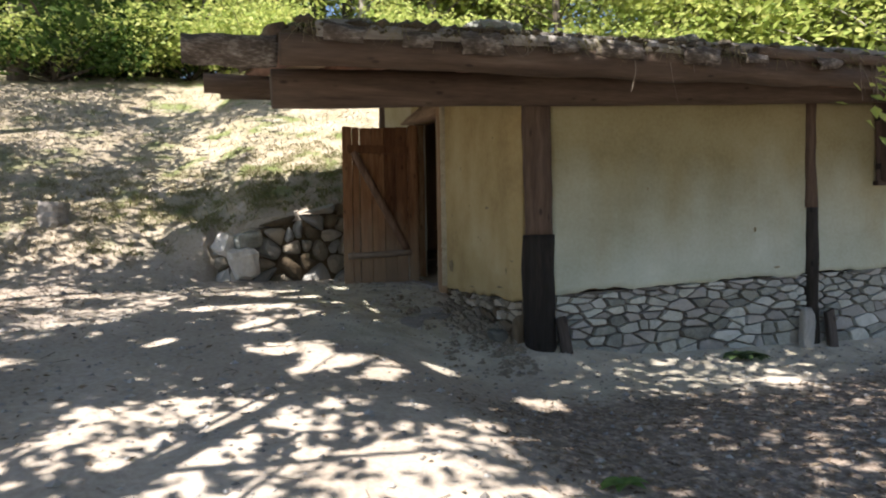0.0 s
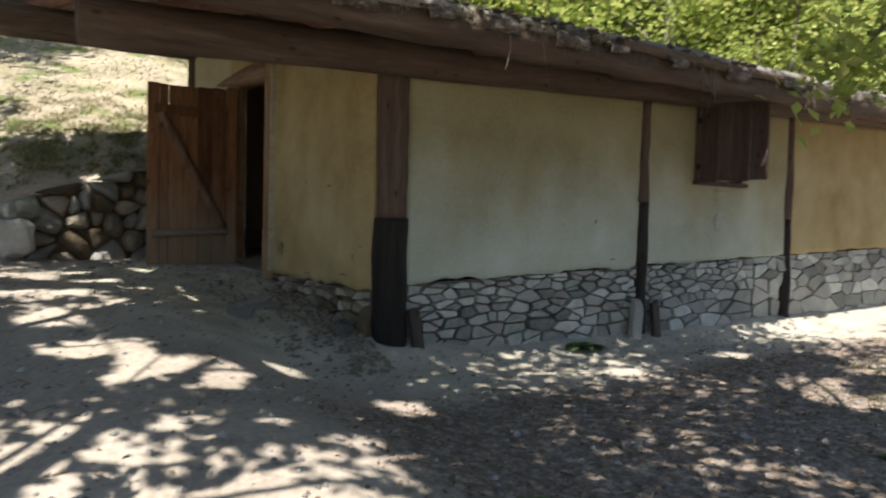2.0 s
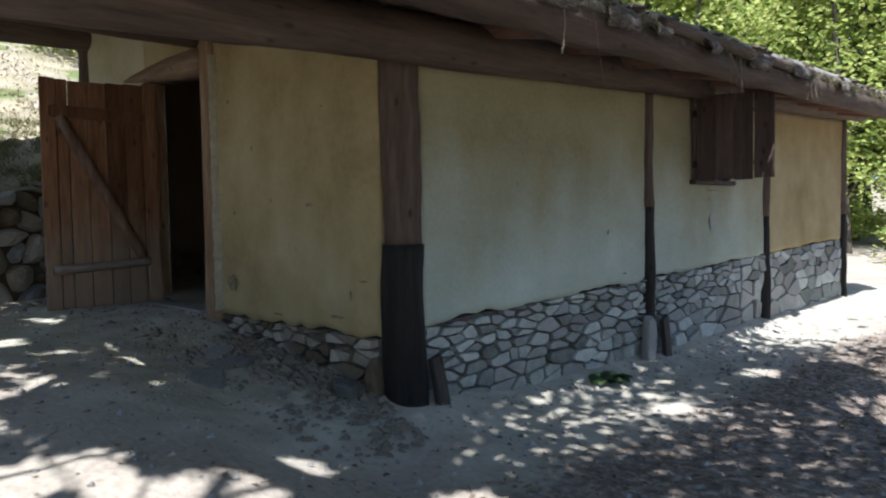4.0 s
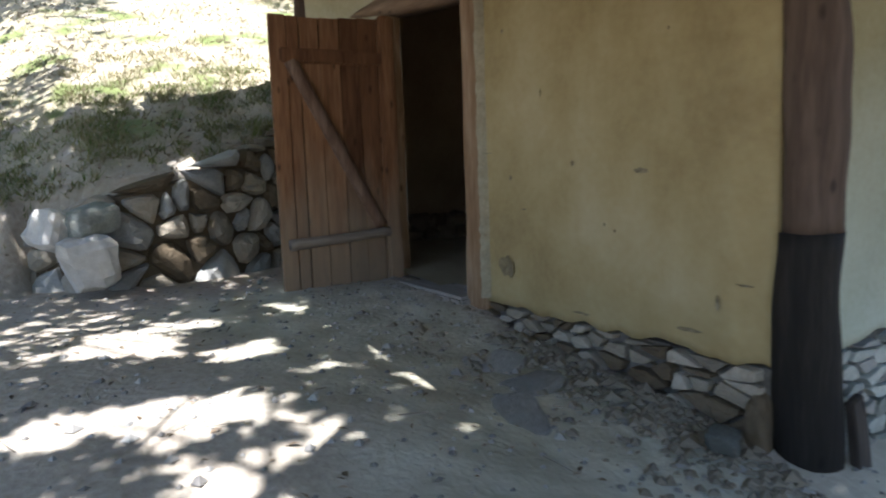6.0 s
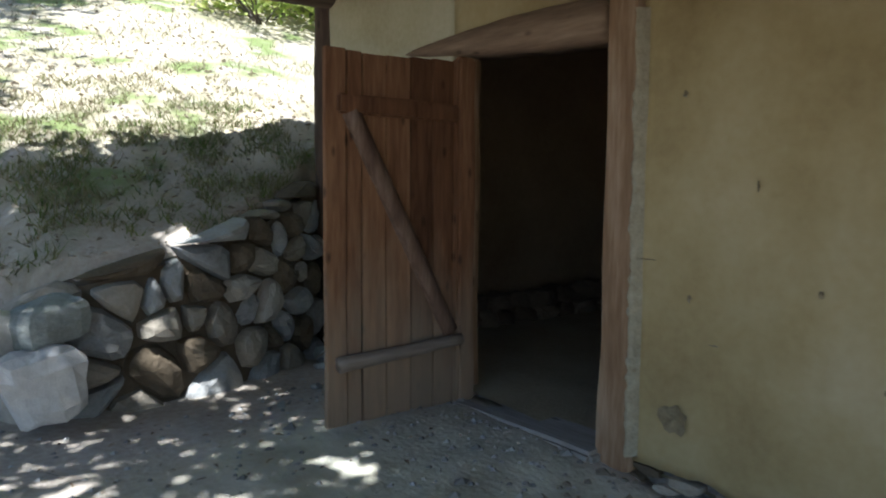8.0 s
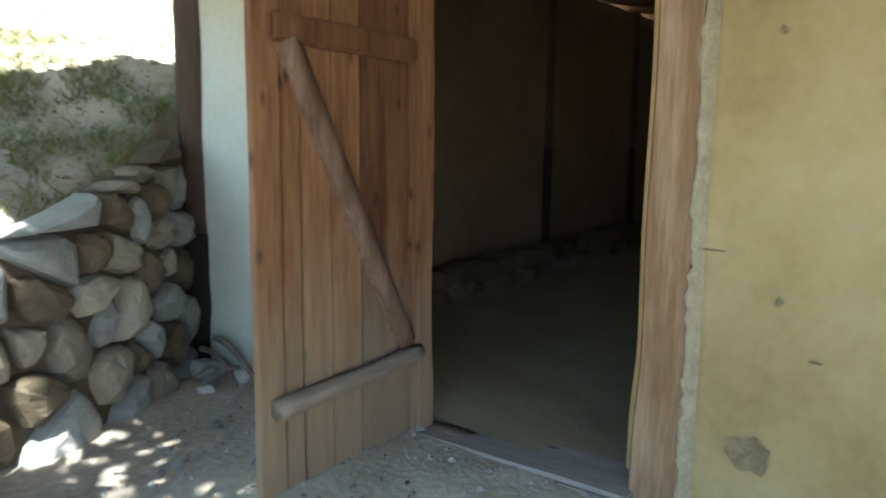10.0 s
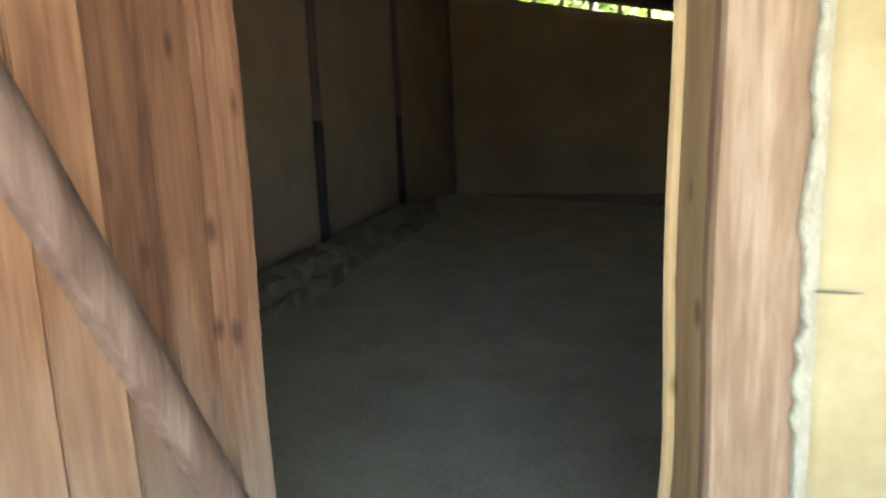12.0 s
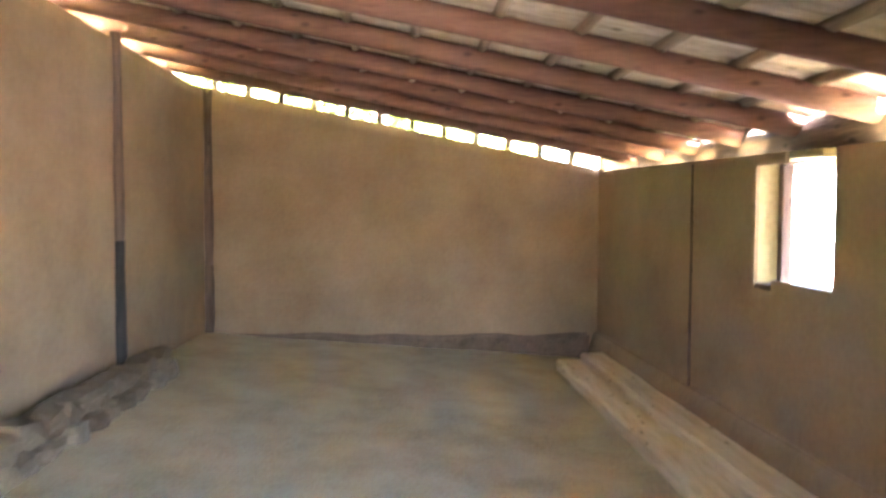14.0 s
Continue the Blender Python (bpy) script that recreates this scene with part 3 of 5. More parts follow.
plate_front = log("wall_plate", (-2.02, -0.10, z_plate(-2.02) + 0.06), (L + 0.4, -0.10, z_plate(L) + 0.14), 0.145, 0.125, LOG_X, None, seed=11, segs=30, sides=16, bend=0.03)
tagged(plate_front, "long rough log lying along the wall top, end projecting", "log beam", "roof timbers")
plate_back = log("wall_plate", (-2.3, W - 0.05, z_raft(-2.3, W) - 0.14), (L + 0.4, W - 0.05, z_raft(L, W) - 0.14), 0.13, 0.12, LOG_X, None, seed=12, segs=30, sides=14)
tagged(plate_back, "rear log beam projecting past the door wall", "log beam", "roof timbers")
mid_plate = log("purlin", (-2.50, 2.35, z_raft(-2.50, 2.35) - 0.10), (0.2, 2.35, z_raft(0, 2.35) - 0.10), 0.10, 0.10, LOG_X, None, seed=13, segs=14, sides=12)
tagged(mid_plate, "short log beam under the porch roof", "log beam", "roof timbers")
gable = log("gable_beam", (0.02, 0.0, z_gable(0.0) + 0.10), (0.02, W + 0.3, z_gable(W + 0.3) + 0.10), 0.125, 0.115, LOG_Y, None, seed=14, segs=20, sides=14)
tagged(gable, "sloping rough log on top of the door wall", "log beam", "roof timbers")

RAFTERS = [-1.9, -1.25, -0.6] + [0.75 + 0.76 * i for i in range(10)]
for i, x in enumerate(RAFTERS):
    r = log("rafter", (x, -0.80, z_raft(x, -0.80) + 0.055), (x, W + 0.35, z_raft(x, W + 0.35) + 0.055), 0.066, 0.072, RAFTER_WOOD, None, seed=20 + i, segs=14, sides=10)
    tagged(r, "reddish round rafter pole under the turf roof", "rafter", "rafters")
for i, y in enumerate([-0.70, -0.36] + [0.36 + 0.4 * k for k in range(11)] + [5.12]):
    b = part("batten", log_bm((-1.93, y, z_raft(-1.93, y) + 0.125), (L + 0.45, y, z_raft(L + 0.45, y) + 0.125), 0.034, 0.03, sides=8, segs=16, seed=60 + i), BATTEN_WOOD, smooth=True)
    tagged(b, "thin round batten pole laid across the rafters", "batten", "battens")


def gap_over_wall(x, y):
    """Places above the front wall where poles and turf have fallen away, between the rafters."""
    if x < 1.0 or not -0.30 < y < 0.02 + 0.06 * noise.noise((x * 3, 1, 1)):
        return False
    if min(abs(x - q) for q in RAFTERS) < 0.10 or 3.8 < x < 4.4:
        return False
    return noise.noise((x * 4.5, 2.0, 5.0)) > -0.18


def build_deck():
    """The roof skin: split poles side by side, one mesh, with soil above."""
    rnd = random.Random(5)
    bm = bmesh.new()
    x = -1.84
    k = 0
    while x < L + 0.5:
        r = rnd.uniform(0.028, 0.042)
        y1 = W + 0.4 + rnd.uniform(-0.1, 0.1)
        y0 = -0.74 + rnd.uniform(-0.05, 0.04)
        for a, b in (((y0, -0.29), (0.03, y1)) if gap_over_wall(x, -0.15) else ((y0, y1),)):
            log_bm((x, a, z_raft(x, a) + 0.182), (x, b, z_raft(x, b) + 0.182), r, r * 0.9, sides=7, segs=5, seed=k, bm=bm, rough=0.09)
        x += r * 2 + rnd.uniform(0.0, 0.012)
        k += 1
    tagged(part("ceiling", bm, POLE_WOOD, smooth=True), "close-laid pole ceiling carrying the turf roof", "ceiling", kind="structure")
    nx, ny = 180, 70
    verts, faces = [], []
    for j in range(ny + 1):
        for i in range(nx + 1):
            x, y = -1.95 + (L + 2.50) * i / nx, -0.83 + (W + 1.22) * j / ny
            if i < 3:
                x += min(0.12, max(-0.01, 0.34 * noise.noise((y * 1.9, 4, 4)) - 0.03)) * (1 - i / 3)
            ed = min(smoothstep(-1.95, -1.75, x), smoothstep(L + 0.6, L + 0.3, x), smoothstep(-0.9, -0.62, y))
            fold = 0.03 * smoothstep(-0.76, -0.84, y)
            verts.append((x, y + 0.03 * noise.noise((x * 4, 1, 1)) * smoothstep(-0.6, -0.9, y), z_raft(x, y) + 0.235 - fold + ed * (0.05 + 0.05 * noise.noise((x * 1.3, y * 1.3, 4)) + 0.03 * noise.noise((x * 5, y * 5, 4)))))
    faces = [(j * (nx + 1) + i, j * (nx + 1) + i + 1, (j + 1) * (nx + 1) + i + 1, (j + 1) * (nx + 1) + i) for j in range(ny) for i in range(nx)
             if not gap_over_wall(*verts[j * (nx + 1) + i][:2])]
    tagged(mesh_part("roof_turf", verts, faces, MOSS, smooth=True), "mossy soil layer on the low roof", "turf roof", kind="structure")


build_deck()

# eave edge: weathered logs over the pole ends
EDGE = ((-1.80, 0.95, -0.84, 0.05, LOG_GREY, 0.195), (-1.7, 1.1, -0.76, 0.045, LOG_GREY, 0.235), (1.05, 3.1, -0.83, 0.048, LOG_GREY, 0.235),
        (2.9, 5.6, -0.84, 0.052, LOG_GREY, 0.225), (5.4, 8.95, -0.82, 0.05, LOG_GREY, 0.22), (1.6, 4.4, -0.90, 0.04, LOG_X, 0.20))
for i, (xa, xb, y, r, m_, dz) in enumerate(EDGE):
    tagged(log("edge_log", (xa, y, z_raft(xa, y) + dz), (xb, y - 0.01, z_raft(xb, y) + dz), r * 1.1, r * 0.9, m_, None, seed=90 + i, segs=30, sides=10, rough=0.16),
           "weathered log holding the turf at the eaves", "log", "eave logs")
for i, (xa, xb) in enumerate(((-2.02, L + 0.5),)):
    y = -0.79
    bm = log_bm((xa, y, z_raft(xa, y) + 0.075), (xb, y, z_raft(xb, y) + 0.085), 0.11, 0.105, sides=14, segs=80, seed=70 + i, rough=0.14)
    tagged(part("eave_beam", bm, LOG_X, smooth=True), "long dark log along the eaves, bark peeling", "log beam", "roof timbers")
tagged(log("edge_log", (-1.99, -0.55, z_raft(-2.0, -0.55) + 0.20), (-1.98, W + 0.45, z_raft(-2.0, W + 0.45) + 0.20), 0.07, 0.065, LOG_Y, None, seed=97, segs=40, sides=10, rough=0.28),
       "weathered log along the open end of the porch roof", "log", "eave logs")


BARK_LOG = mat("flaking_bark", [(0.30, (0.035, 0.028, 0.022)), (0.48, (0.10, 0.082, 0.066)), (0.56, (0.19, 0.165, 0.14)), (0.7, (0.42, 0.39, 0.35))], scale=5.0,
               stretch=(0.8, 2.2, 2.2), rough=0.95, bump=1.0, fine=34, fine_mix=0.4, bump_dist=0.03)
tagged(log("edge_log", (-2.62, -0.52, z_raft(-2.6, -0.52) + 0.06), (-2.02, -0.50, z_raft(-2.0, -0.5) + 0.06), 0.085, 0.105, BARK_LOG, None, seed=131, segs=16, sides=14, rough=0.22),
       "bark-covered log end projecting from the porch corner", "log", "eave logs")


def bark_curl(x, y, z, r, length, turn, seed):
    """A curled flake of bark: part of a tube with thickness and torn ends."""
    bm = bmesh.new()
    rows = []
    for i in range(9):
        t = i / 8
        ring = []
        for k in range(9):
            a = radians(-30 + 230 * k / 8)
            q = r * (1 + 0.25 * noise.noise((seed + t * 2, k * 0.5, 1)))
            u = length * (t - 0.5) + 0.03 * noise.noise((k * 0.9, seed, t * 0.4))
            ring.append((u, q * math.cos(a), q * math.sin(a)))
        rows.append(ring)
    outer = [[bm.verts.new(p) for p in ring] for ring in rows]
    inner_ = [[bm.verts.new((p[0], p[1] * 0.86, p[2] * 0.86)) for p in ring] for ring in rows]
    for i in range(8):
        for k in range(8):
            bm.faces.new((outer[i][k], outer[i + 1][k], outer[i + 1][k + 1], outer[i][k + 1]))
            bm.faces.new((inner_[i][k], inner_[i][k + 1], inner_[i + 1][k + 1], inner_[i + 1][k]))
    for i in range(8):
        for k in (0, 8):
            bm.faces.new((outer[i][k], outer[i + 1][k], inner_[i + 1][k], inner_[i][k]))
    for k in range(8):
        for i in (0, 8):
            bm.faces.new((outer[i][k], outer[i][k + 1], inner_[i][k + 1], inner_[i][k]))
    bmesh.ops.recalc_face_normals(bm, faces=bm.faces)
    ob = part("bark_curl", bm, BARK_LOG, smooth=True)
    ob.matrix_world = pose(x, y, z, 12 * (seed % 3), 6 - 5 * (seed % 4), turn)
    tagged(ob, "curled flake of grey bark on the eaves log", "bark", "bark flakes")


for i, (x, ln, r) in enumerate(((-1.62, 0.26, 0.105), (-1.15, 0.20, 0.085), (-0.72, 0.30, 0.10), (-0.10, 0.24, 0.075), (0.36, 0.34, 0.085), (1.05, 0.30, 0.09),
                                (1.55, 0.22, 0.07), (2.25, 0.30, 0.08), (3.1, 0.26, 0.085), (4.0, 0.34, 0.08), (5.2, 0.3, 0.08))):
    bark_curl(x, -0.885, z_raft(x, -0.885) + 0.135, r, ln, -14 + 9 * (i % 4), i)


# ---- door ----
def build_door():
    e = empty("door_1", (0.03, 3.25, 0), "open brown plank door with a diagonal brace, swung outward", "door", kind="structure")
    planks = ((-0.915, -0.80, 1.925), (-0.793, -0.71, 1.92), (-0.70, -0.56, 1.915), (-0.555, -0.40, 1.92), (-0.395, -0.25, 1.93), (-0.246, -0.10, 1.94))
    for i, (a, b, top) in enumerate(planks):
        bm = box_bm((a, 3.237, -0.03 + 0.008 * (i % 3)), (b, 3.272, top), bevel=0.004, wob=0.006, cuts=10)
        settle(part("plank", bm, DOOR_WOOD), e)
    bm = box_bm((-0.095, 3.197, -0.05), (0.035, 3.277, 1.97), bevel=0.018, wob=0.012, cuts=14)
    settle(part("hinge_stile", bm, DOOR_WOOD, label="heavy rounded hinge stile"), e)
    settle(log("bottom_rail", (-0.87, 3.207, 0.34), (-0.08, 3.197, 0.375), 0.042, 0.036, RAIL_WOOD, None, "half-round worn bottom rail", seed=31, segs=14, sides=10, rough=0.1), e)
    bm = box_bm((-0.86, 3.197, 1.60), (-0.08, 3.237, 1.70), bevel=0.012, wob=0.01, cuts=8)
    settle(part("top_rail", bm, DOOR_WOOD), e)
    bm = bmesh.new()
    a, b = Vector((-0.78, 3.217, 1.62)), Vector((-0.13, 3.217, 0.42))
    d = (b - a).normalized()
    s = d.cross(Vector((0, 1, 0)))
    rows = []
    for i in range(17):
        t = i / 16
        c = a.lerp(b, t)
        w = 0.048 + 0.006 * noise.noise((t * 5, 2, 2))
        c += s * 0.012 * noise.noise((t * 3, 8, 1))
        rows.append([bm.verts.new(c + s * w * u + Vector((0, v, 0))) for u, v in ((-1, 0.02), (-0.85, -0.016), (0, -0.026), (0.85, -0.016), (1, 0.02))])
    for i in range(16):
        for k in range(4):
            bm.faces.new((rows[i][k], rows[i][k + 1], rows[i + 1][k + 1], rows[i + 1][k]))
    bm.faces.new(rows[0])
    bm.faces.new(rows[-1][::-1])
    bmesh.ops.recalc_face_normals(bm, faces=bm.faces)
    settle(part("diagonal_brace", bm, BRACE_WOOD, label="greyish diagonal brace of half-round wood", smooth=True), e)


build_door()


def build_door_frame():
    e = empty("door_frame", (0, 2.2, 0), "rough-hewn timber door frame with a bowed lintel", "door frame", kind="structure")
    bm = bmesh.new()
    n = 26
    rows = []
    for i in range(n + 1):
        z = -0.06 + (2.24 + 0.06) * i / n
        a = 2.050 + 0.012 * noise.noise((z * 2.5, 0, 1)) + 0.006 * noise.noise((z * 11, 3, 1))
        b = 2.245 + 0.010 * noise.noise((z * 1.6, 5, 1)) + 0.02 * smoothstep(0.55, 0.2, z)
        rows.append((z, a, b))
    for nm, mtl, lbl, outline in (
            ("jamb", JAMB_WOOD, "", lambda a, b: ((0.0, a), (-0.035, a + 0.012), (-0.045, (a + b) / 2), (-0.042, b - 0.034), (-0.030, b - 0.024), (0.004, b - 0.018), (0.004, a))),
            ("rebate", REBATE_WOOD, "brown recessed reveal", lambda a, b: ((0.006, a), (0.006, b - 0.020), (0.030, b - 0.008), (0.112, b + 0.022), (0.112, a))),
            ("lip", LIP_WOOD, "pale yellow inner lip", lambda a, b: ((0.114, a), (0.114, b + 0.036), (0.122, b + 0.046), (0.158, b + 0.044), (0.17, b + 0.030), (0.17, a)))):
        bm = bmesh.new()
        rings = [[bm.verts.new((x, y, z)) for x, y in outline(a, b)] for z, a, b in rows]
        k = len(rings[0])
        for i in range(n):
            for j in range(k):
                bm.faces.new((rings[i][j], rings[i][(j + 1) % k], rings[i + 1][(j + 1) % k], rings[i + 1][j]))
        bm.faces.new(rings[0][::-1])
        bm.faces.new(rings[-1])
        bmesh.ops.recalc_face_normals(bm, faces=bm.faces)
        settle(part(nm, bm, mtl, label=lbl), e)
    bm = box_bm((0.04, 3.28, -0.06), (0.14, 3.365, 2.2), bevel=0.015, wob=0.01, cuts=12)
    settle(part("jamb", bm, JAMB_WOOD), e)
    bm = bmesh.new()
    rows = []
    for i in range(25):
        t = i / 24
        y = 2.24 + 1.55 * t
        zb = 1.915 + 0.10 * t * t + 0.03 * t + 0.008 * noise.noise((y * 4, 0, 2))
        zt = 2.115 + 0.02 * math.sin(t * 3) - 0.045 * t * t + 0.01 * noise.noise((y * 4, 6, 2))
        rows.append([bm.verts.new(q) for q in ((-0.03, y, zb + 0.01), (-0.045, y, (zb + zt) / 2), (-0.025, y, zt), (0.16, y, zt), (0.16, y, zb))])
    for i in range(24):
        for j in range(5):
            bm.faces.new((rows[i][j], rows[i][(j + 1) % 5], rows[i + 1][(j + 1) % 5], rows[i + 1][j]))
    bm.faces.new(rows[0][::-1])
    bm.faces.new(rows[-1])
    bmesh.ops.recalc_face_normals(bm, faces=bm.faces)
    settle(part("lintel", bm, wood("lintel_wood", (0.10, 0.065, 0.04), (0.22, 0.15, 0.095), (0.34, 0.25, 0.17), 1), label="bowed lintel plank", smooth=True), e)
    bm = box_bm((-0.12, 2.2, -0.10), (0.16, 3.26, 0.012), bevel=0.02, wob=0.012, cuts=10)
    settle(part("sill", bm, wood("grey_sill", (0.12, 0.11, 0.095), (0.24, 0.225, 0.20), (0.36, 0.34, 0.31), 1), label="grey worn sill board"), e)


build_door_frame()


# ---- window ----
def build_window():
    e = empty("window_1", (4.2, 0, 1.0), "small unglazed window with a dark plank shutter standing open", "window", kind="structure")
    x0, x1, z0, z1 = WIN
    for nm, lo, hi in (("frame", (x0 - 0.02, -0.02, z0 - 0.04), (x0 + 0.03, 0.05, z1 + 0.03)), ("frame", (x1 - 0.035, -0.02, z0 - 0.04), (x1 + 0.02, 0.05, z1 + 0.03)),
                       ("frame", (x0 + 0.036, -0.018, z1 - 0.02), (x1 - 0.036, 0.048, z1 + 0.03)), ("sill", (x0 - 0.06, -0.06, z0 - 0.045), (x1 + 0.06, T + 0.02, z0))):
        settle(part(nm, box_bm(lo, hi, bevel=0.006), SHUTTER_WOOD), e)
    hinge = Vector((x0 + 0.01, -0.03, 0))
    d = Vector((math.sin(radians(8)), -math.cos(radians(8)), 0))
    nrm = Vector((-d.y, d.x, 0))
    for i in range(4):
        a, b = 0.175 * i + 0.004, 0.175 * (i + 1) - (0.010 if i == 2 else 0.0)
        bm = bmesh.new()
        bot, top = z0 - 0.02 + 0.012 * (i % 2), z1 + 0.01 + 0.008 * ((i * 2) % 3)
        vs = []
        for z in (bot, top):
            for q, w in ((a, 0), (b, 0), (b, 0.025), (a, 0.025)):
                vs.append(bm.verts.new(hinge + d * q + nrm * w + Vector((0, 0, z))))
        for f in ((0, 1, 2, 3), (7, 6, 5, 4), (0, 4, 5, 1), (1, 5, 6, 2), (2, 6, 7, 3), (3, 7, 4, 0)):
            bm.faces.new([vs[k] for k in f])
        bmesh.ops.recalc_face_normals(bm, faces=bm.faces)
        settle(part("shutter_plank", bm, SHUTTER_WOOD), e)
    for z in (z0 + 0.14, z1 - 0.14):
        bm = log_bm(hinge + d * 0.02 + nrm * 0.04 + Vector((0, 0, z)), hinge + d * 0.66 + nrm * 0.04 + Vector((0, 0, z)), 0.02, 0.018, sides=6, segs=4, seed=int(z * 10))
        settle(part("shutter_batten", bm, SHUTTER_WOOD), e)
        settle(part("hinge", box_bm((x0 - 0.05, -0.045, z - 0.03), (x0 + 0.0, -0.02, z + 0.03), bevel=0.004), CHAR, label="dark iron hinge"), e)


build_window()


# ---- trees ----
def leaf_bm(bm, c, n, size, rnd):
    """One pointed leaf: two bent quads."""
    n = n.normalized()
    u = n.orthogonal().normalized()
    u = Matrix.Rotation(rnd.uniform(0, 6.28), 3, n) @ u
    v = n.cross(u)
    s = size * rnd.uniform(0.6, 1.25)
    a = bm.verts.new(c)
    b = bm.verts.new(c + u * s * 0.45 + v * s * 0.32 + n * s * 0.10)
    d = bm.verts.new(c + u * s * 0.45 - v * s * 0.32 + n * s * 0.10)
    e = bm.verts.new(c + u * s)
    bm.faces.new((a, b, e))
    bm.faces.new((a, e, d))


# openings in the canopy over the yard: where the sun comes through, by place on the ground and radius
OPENINGS = ((-2.15, 1.22, 0.28), (-1.92, 1.22, 0.22), (-2.06, 0.42, 0.25), (-1.95, -0.25, 0.28), (-1.80, -0.70, 0.22), (-1.44, -0.77, 0.24), (-2.80, 0.07, 0.18),
            (-2.05, 2.48, 0.30), (-1.75, 2.74, 0.18), (-1.57, 1.98, 0.22), (-1.30, 1.66, 0.13), (-1.63, 0.82, 0.13), (-2.52, 1.42, 0.2), (-2.04, 0.66, 0.2),
            (-0.89, 1.73, 0.14), (-0.92, 1.24, 0.12), (-1.07, 2.78, 0.10), (-0.95, -0.45, 0.16), (-0.36, -1.0, 0.20), (1.85, -0.83, 0.15), (3.3, -0.87, 0.2), (2.75, -1.95, 0.4),
            (-0.4, 8.3, 1.1), (-3.3, 11.8, 1.1), (-1.30, 4.32, 0.16))
THIN = ((-2.6, -1.70, 0.50), (-2.15, -1.75, 0.50), (-1.90, -2.15, 0.55), (-1.50, -2.25, 0.45), (-1.15, -1.90, 0.26), (-2.4, -2.4, 0.45), (-1.45, -2.65, 0.30), (-2.95, -1.5, 0.28),
        (4.5, -2.2, 0.8), (-2.6, 8.5, 0.8), (-5.0, 8.0, 0.8), (-1.2, 6.5, 0.7), (6.3, -0.8, 0.9), (5.2, -2.6, 0.6), (-4.6, 3.0, 0.9), (-4.1, 5.4, 0.9), (-5.4, 1.6, 0.8), (-3.6, 1.3, 0.4), (-4.2, -0.6, 0.5))


def open_to_sun(p, rnd):
    """Whether a leaf at p would shade one of the openings."""
    q = p - SUN_FROM * ((p.z + 0.1) / SUN_FROM.z)
    q = p - SUN_FROM * ((p.z - ground_z(q.x, q.y)) / SUN_FROM.z)
    w = 1.15 + 0.8 * noise.noise((q.x * 3.2, q.y * 3.2, 2.0))
    if any((q.x - x) ** 2 + (q.y - y) ** 2 < (r * w) ** 2 for x, y, r in OPENINGS):
        return True
    return rnd.random() < 0.86 and any((q.x - x) ** 2 + (q.y - y) ** 2 < (r * w) ** 2 for x, y, r in THIN)


def leaves_mesh(name, clumps, per, size, spread, seed, material, stand=None):
    """Leaves gathered round clump centres; a tree that stands by the yard leaves the openings free."""
    rnd = random.Random(seed)
    vs, fs = [], []
    for c, r in clumps:
        for _ in range(per):
            d = Vector((rnd.gauss(0, 1), rnd.gauss(0, 1), rnd.gauss(0, 0.6)))
            p = c + d * r * spread
            if stand and open_to_sun(p + stand, rnd):
                continue
            n = Vector((rnd.gauss(0, 0.6), rnd.gauss(0, 0.6), 1)).normalized()
            u = Matrix.Rotation(rnd.uniform(0, 6.28), 3, n) @ n.orthogonal().normalized()
            v = n.cross(u)
            s = size * rnd.uniform(0.6, 1.3)
            k = len(vs)
            vs += [p, p + u * s * 0.45 + v * s * 0.33 + n * s * 0.08, p + u * s, p + u * s * 0.45 - v * s * 0.33 + n * s * 0.08]
            fs += [(k, k + 1, k + 2), (k, k + 2, k + 3)]
    me = bpy.data.meshes.new(name)
    me.from_pydata([tuple(v) for v in vs], [], fs)
    me.materials.append(material)
    return me


def make_tree(x, y, height, radius, seed, leaf_mat, bark, clumps=60, per=60, leaf=0.12, base=0.35, trunk=0.16, label="", name="tree", spread=0.75, group="woodland trees", bow=(0, 0), over_yard=False):
    """A tapered trunk with limbs and a loose crown of single leaves gathered in clumps."""
    rnd = random.Random(seed)
    e = empty(name, (x, y, 0), label, "tree", group)
    lean = Vector((rnd.uniform(-0.05, 0.05), rnd.uniform(-0.05, 0.05), 0)) * height + Vector((bow[0], bow[1], 0))
    bm = bmesh.new()
    top = Vector((0, 0, height * 0.92)) + lean
    log_bm((0, 0, -0.6), top, trunk, trunk * 0.2, sides=9, segs=10, seed=seed, bm=bm, rough=0.08)
    cl = []
    for i in range(clumps):
        h = base + (1 - base) * rnd.random()
        a = rnd.uniform(0, 6.28)
        env = radius * math.sin(math.pi * min(1, 0.18 + 0.82 * (h - base) / (1 - base))) ** 0.6
        rr = env * math.sqrt(rnd.random())
        c = Vector((math.cos(a) * rr, math.sin(a) * rr, h * height)) + lean * h
        cl.append((c, radius * rnd.uniform(0.16, 0.28)))
        if i % 4 == 0:
            s = Vector((0, 0, max(height * base * 0.8, h * height - rr * 0.7))) + lean * h
            log_bm(s, c, trunk * 0.17, trunk * 0.04, sides=5, segs=4, seed=seed + i, bm=bm, rough=0.1, bend=0.1 * rr)
    t = part("trunk", bm, bark, e, smooth=True)
    c = new("crown", leaves_mesh("crown", cl, per, leaf, spread, seed + 1, leaf_mat, Vector((x, y, ground_z(x, y))) if over_yard else None))
    c.parent = e
    e.location.z = ground_z(x, y)
    return e


def on_ground(e, x, y, rot=0.0, s=1.0):
    c = copy_thing(e, pose(x, y, ground_z(x, y), 0, 0, rot))
    c.scale = (s, s, s)
    return c


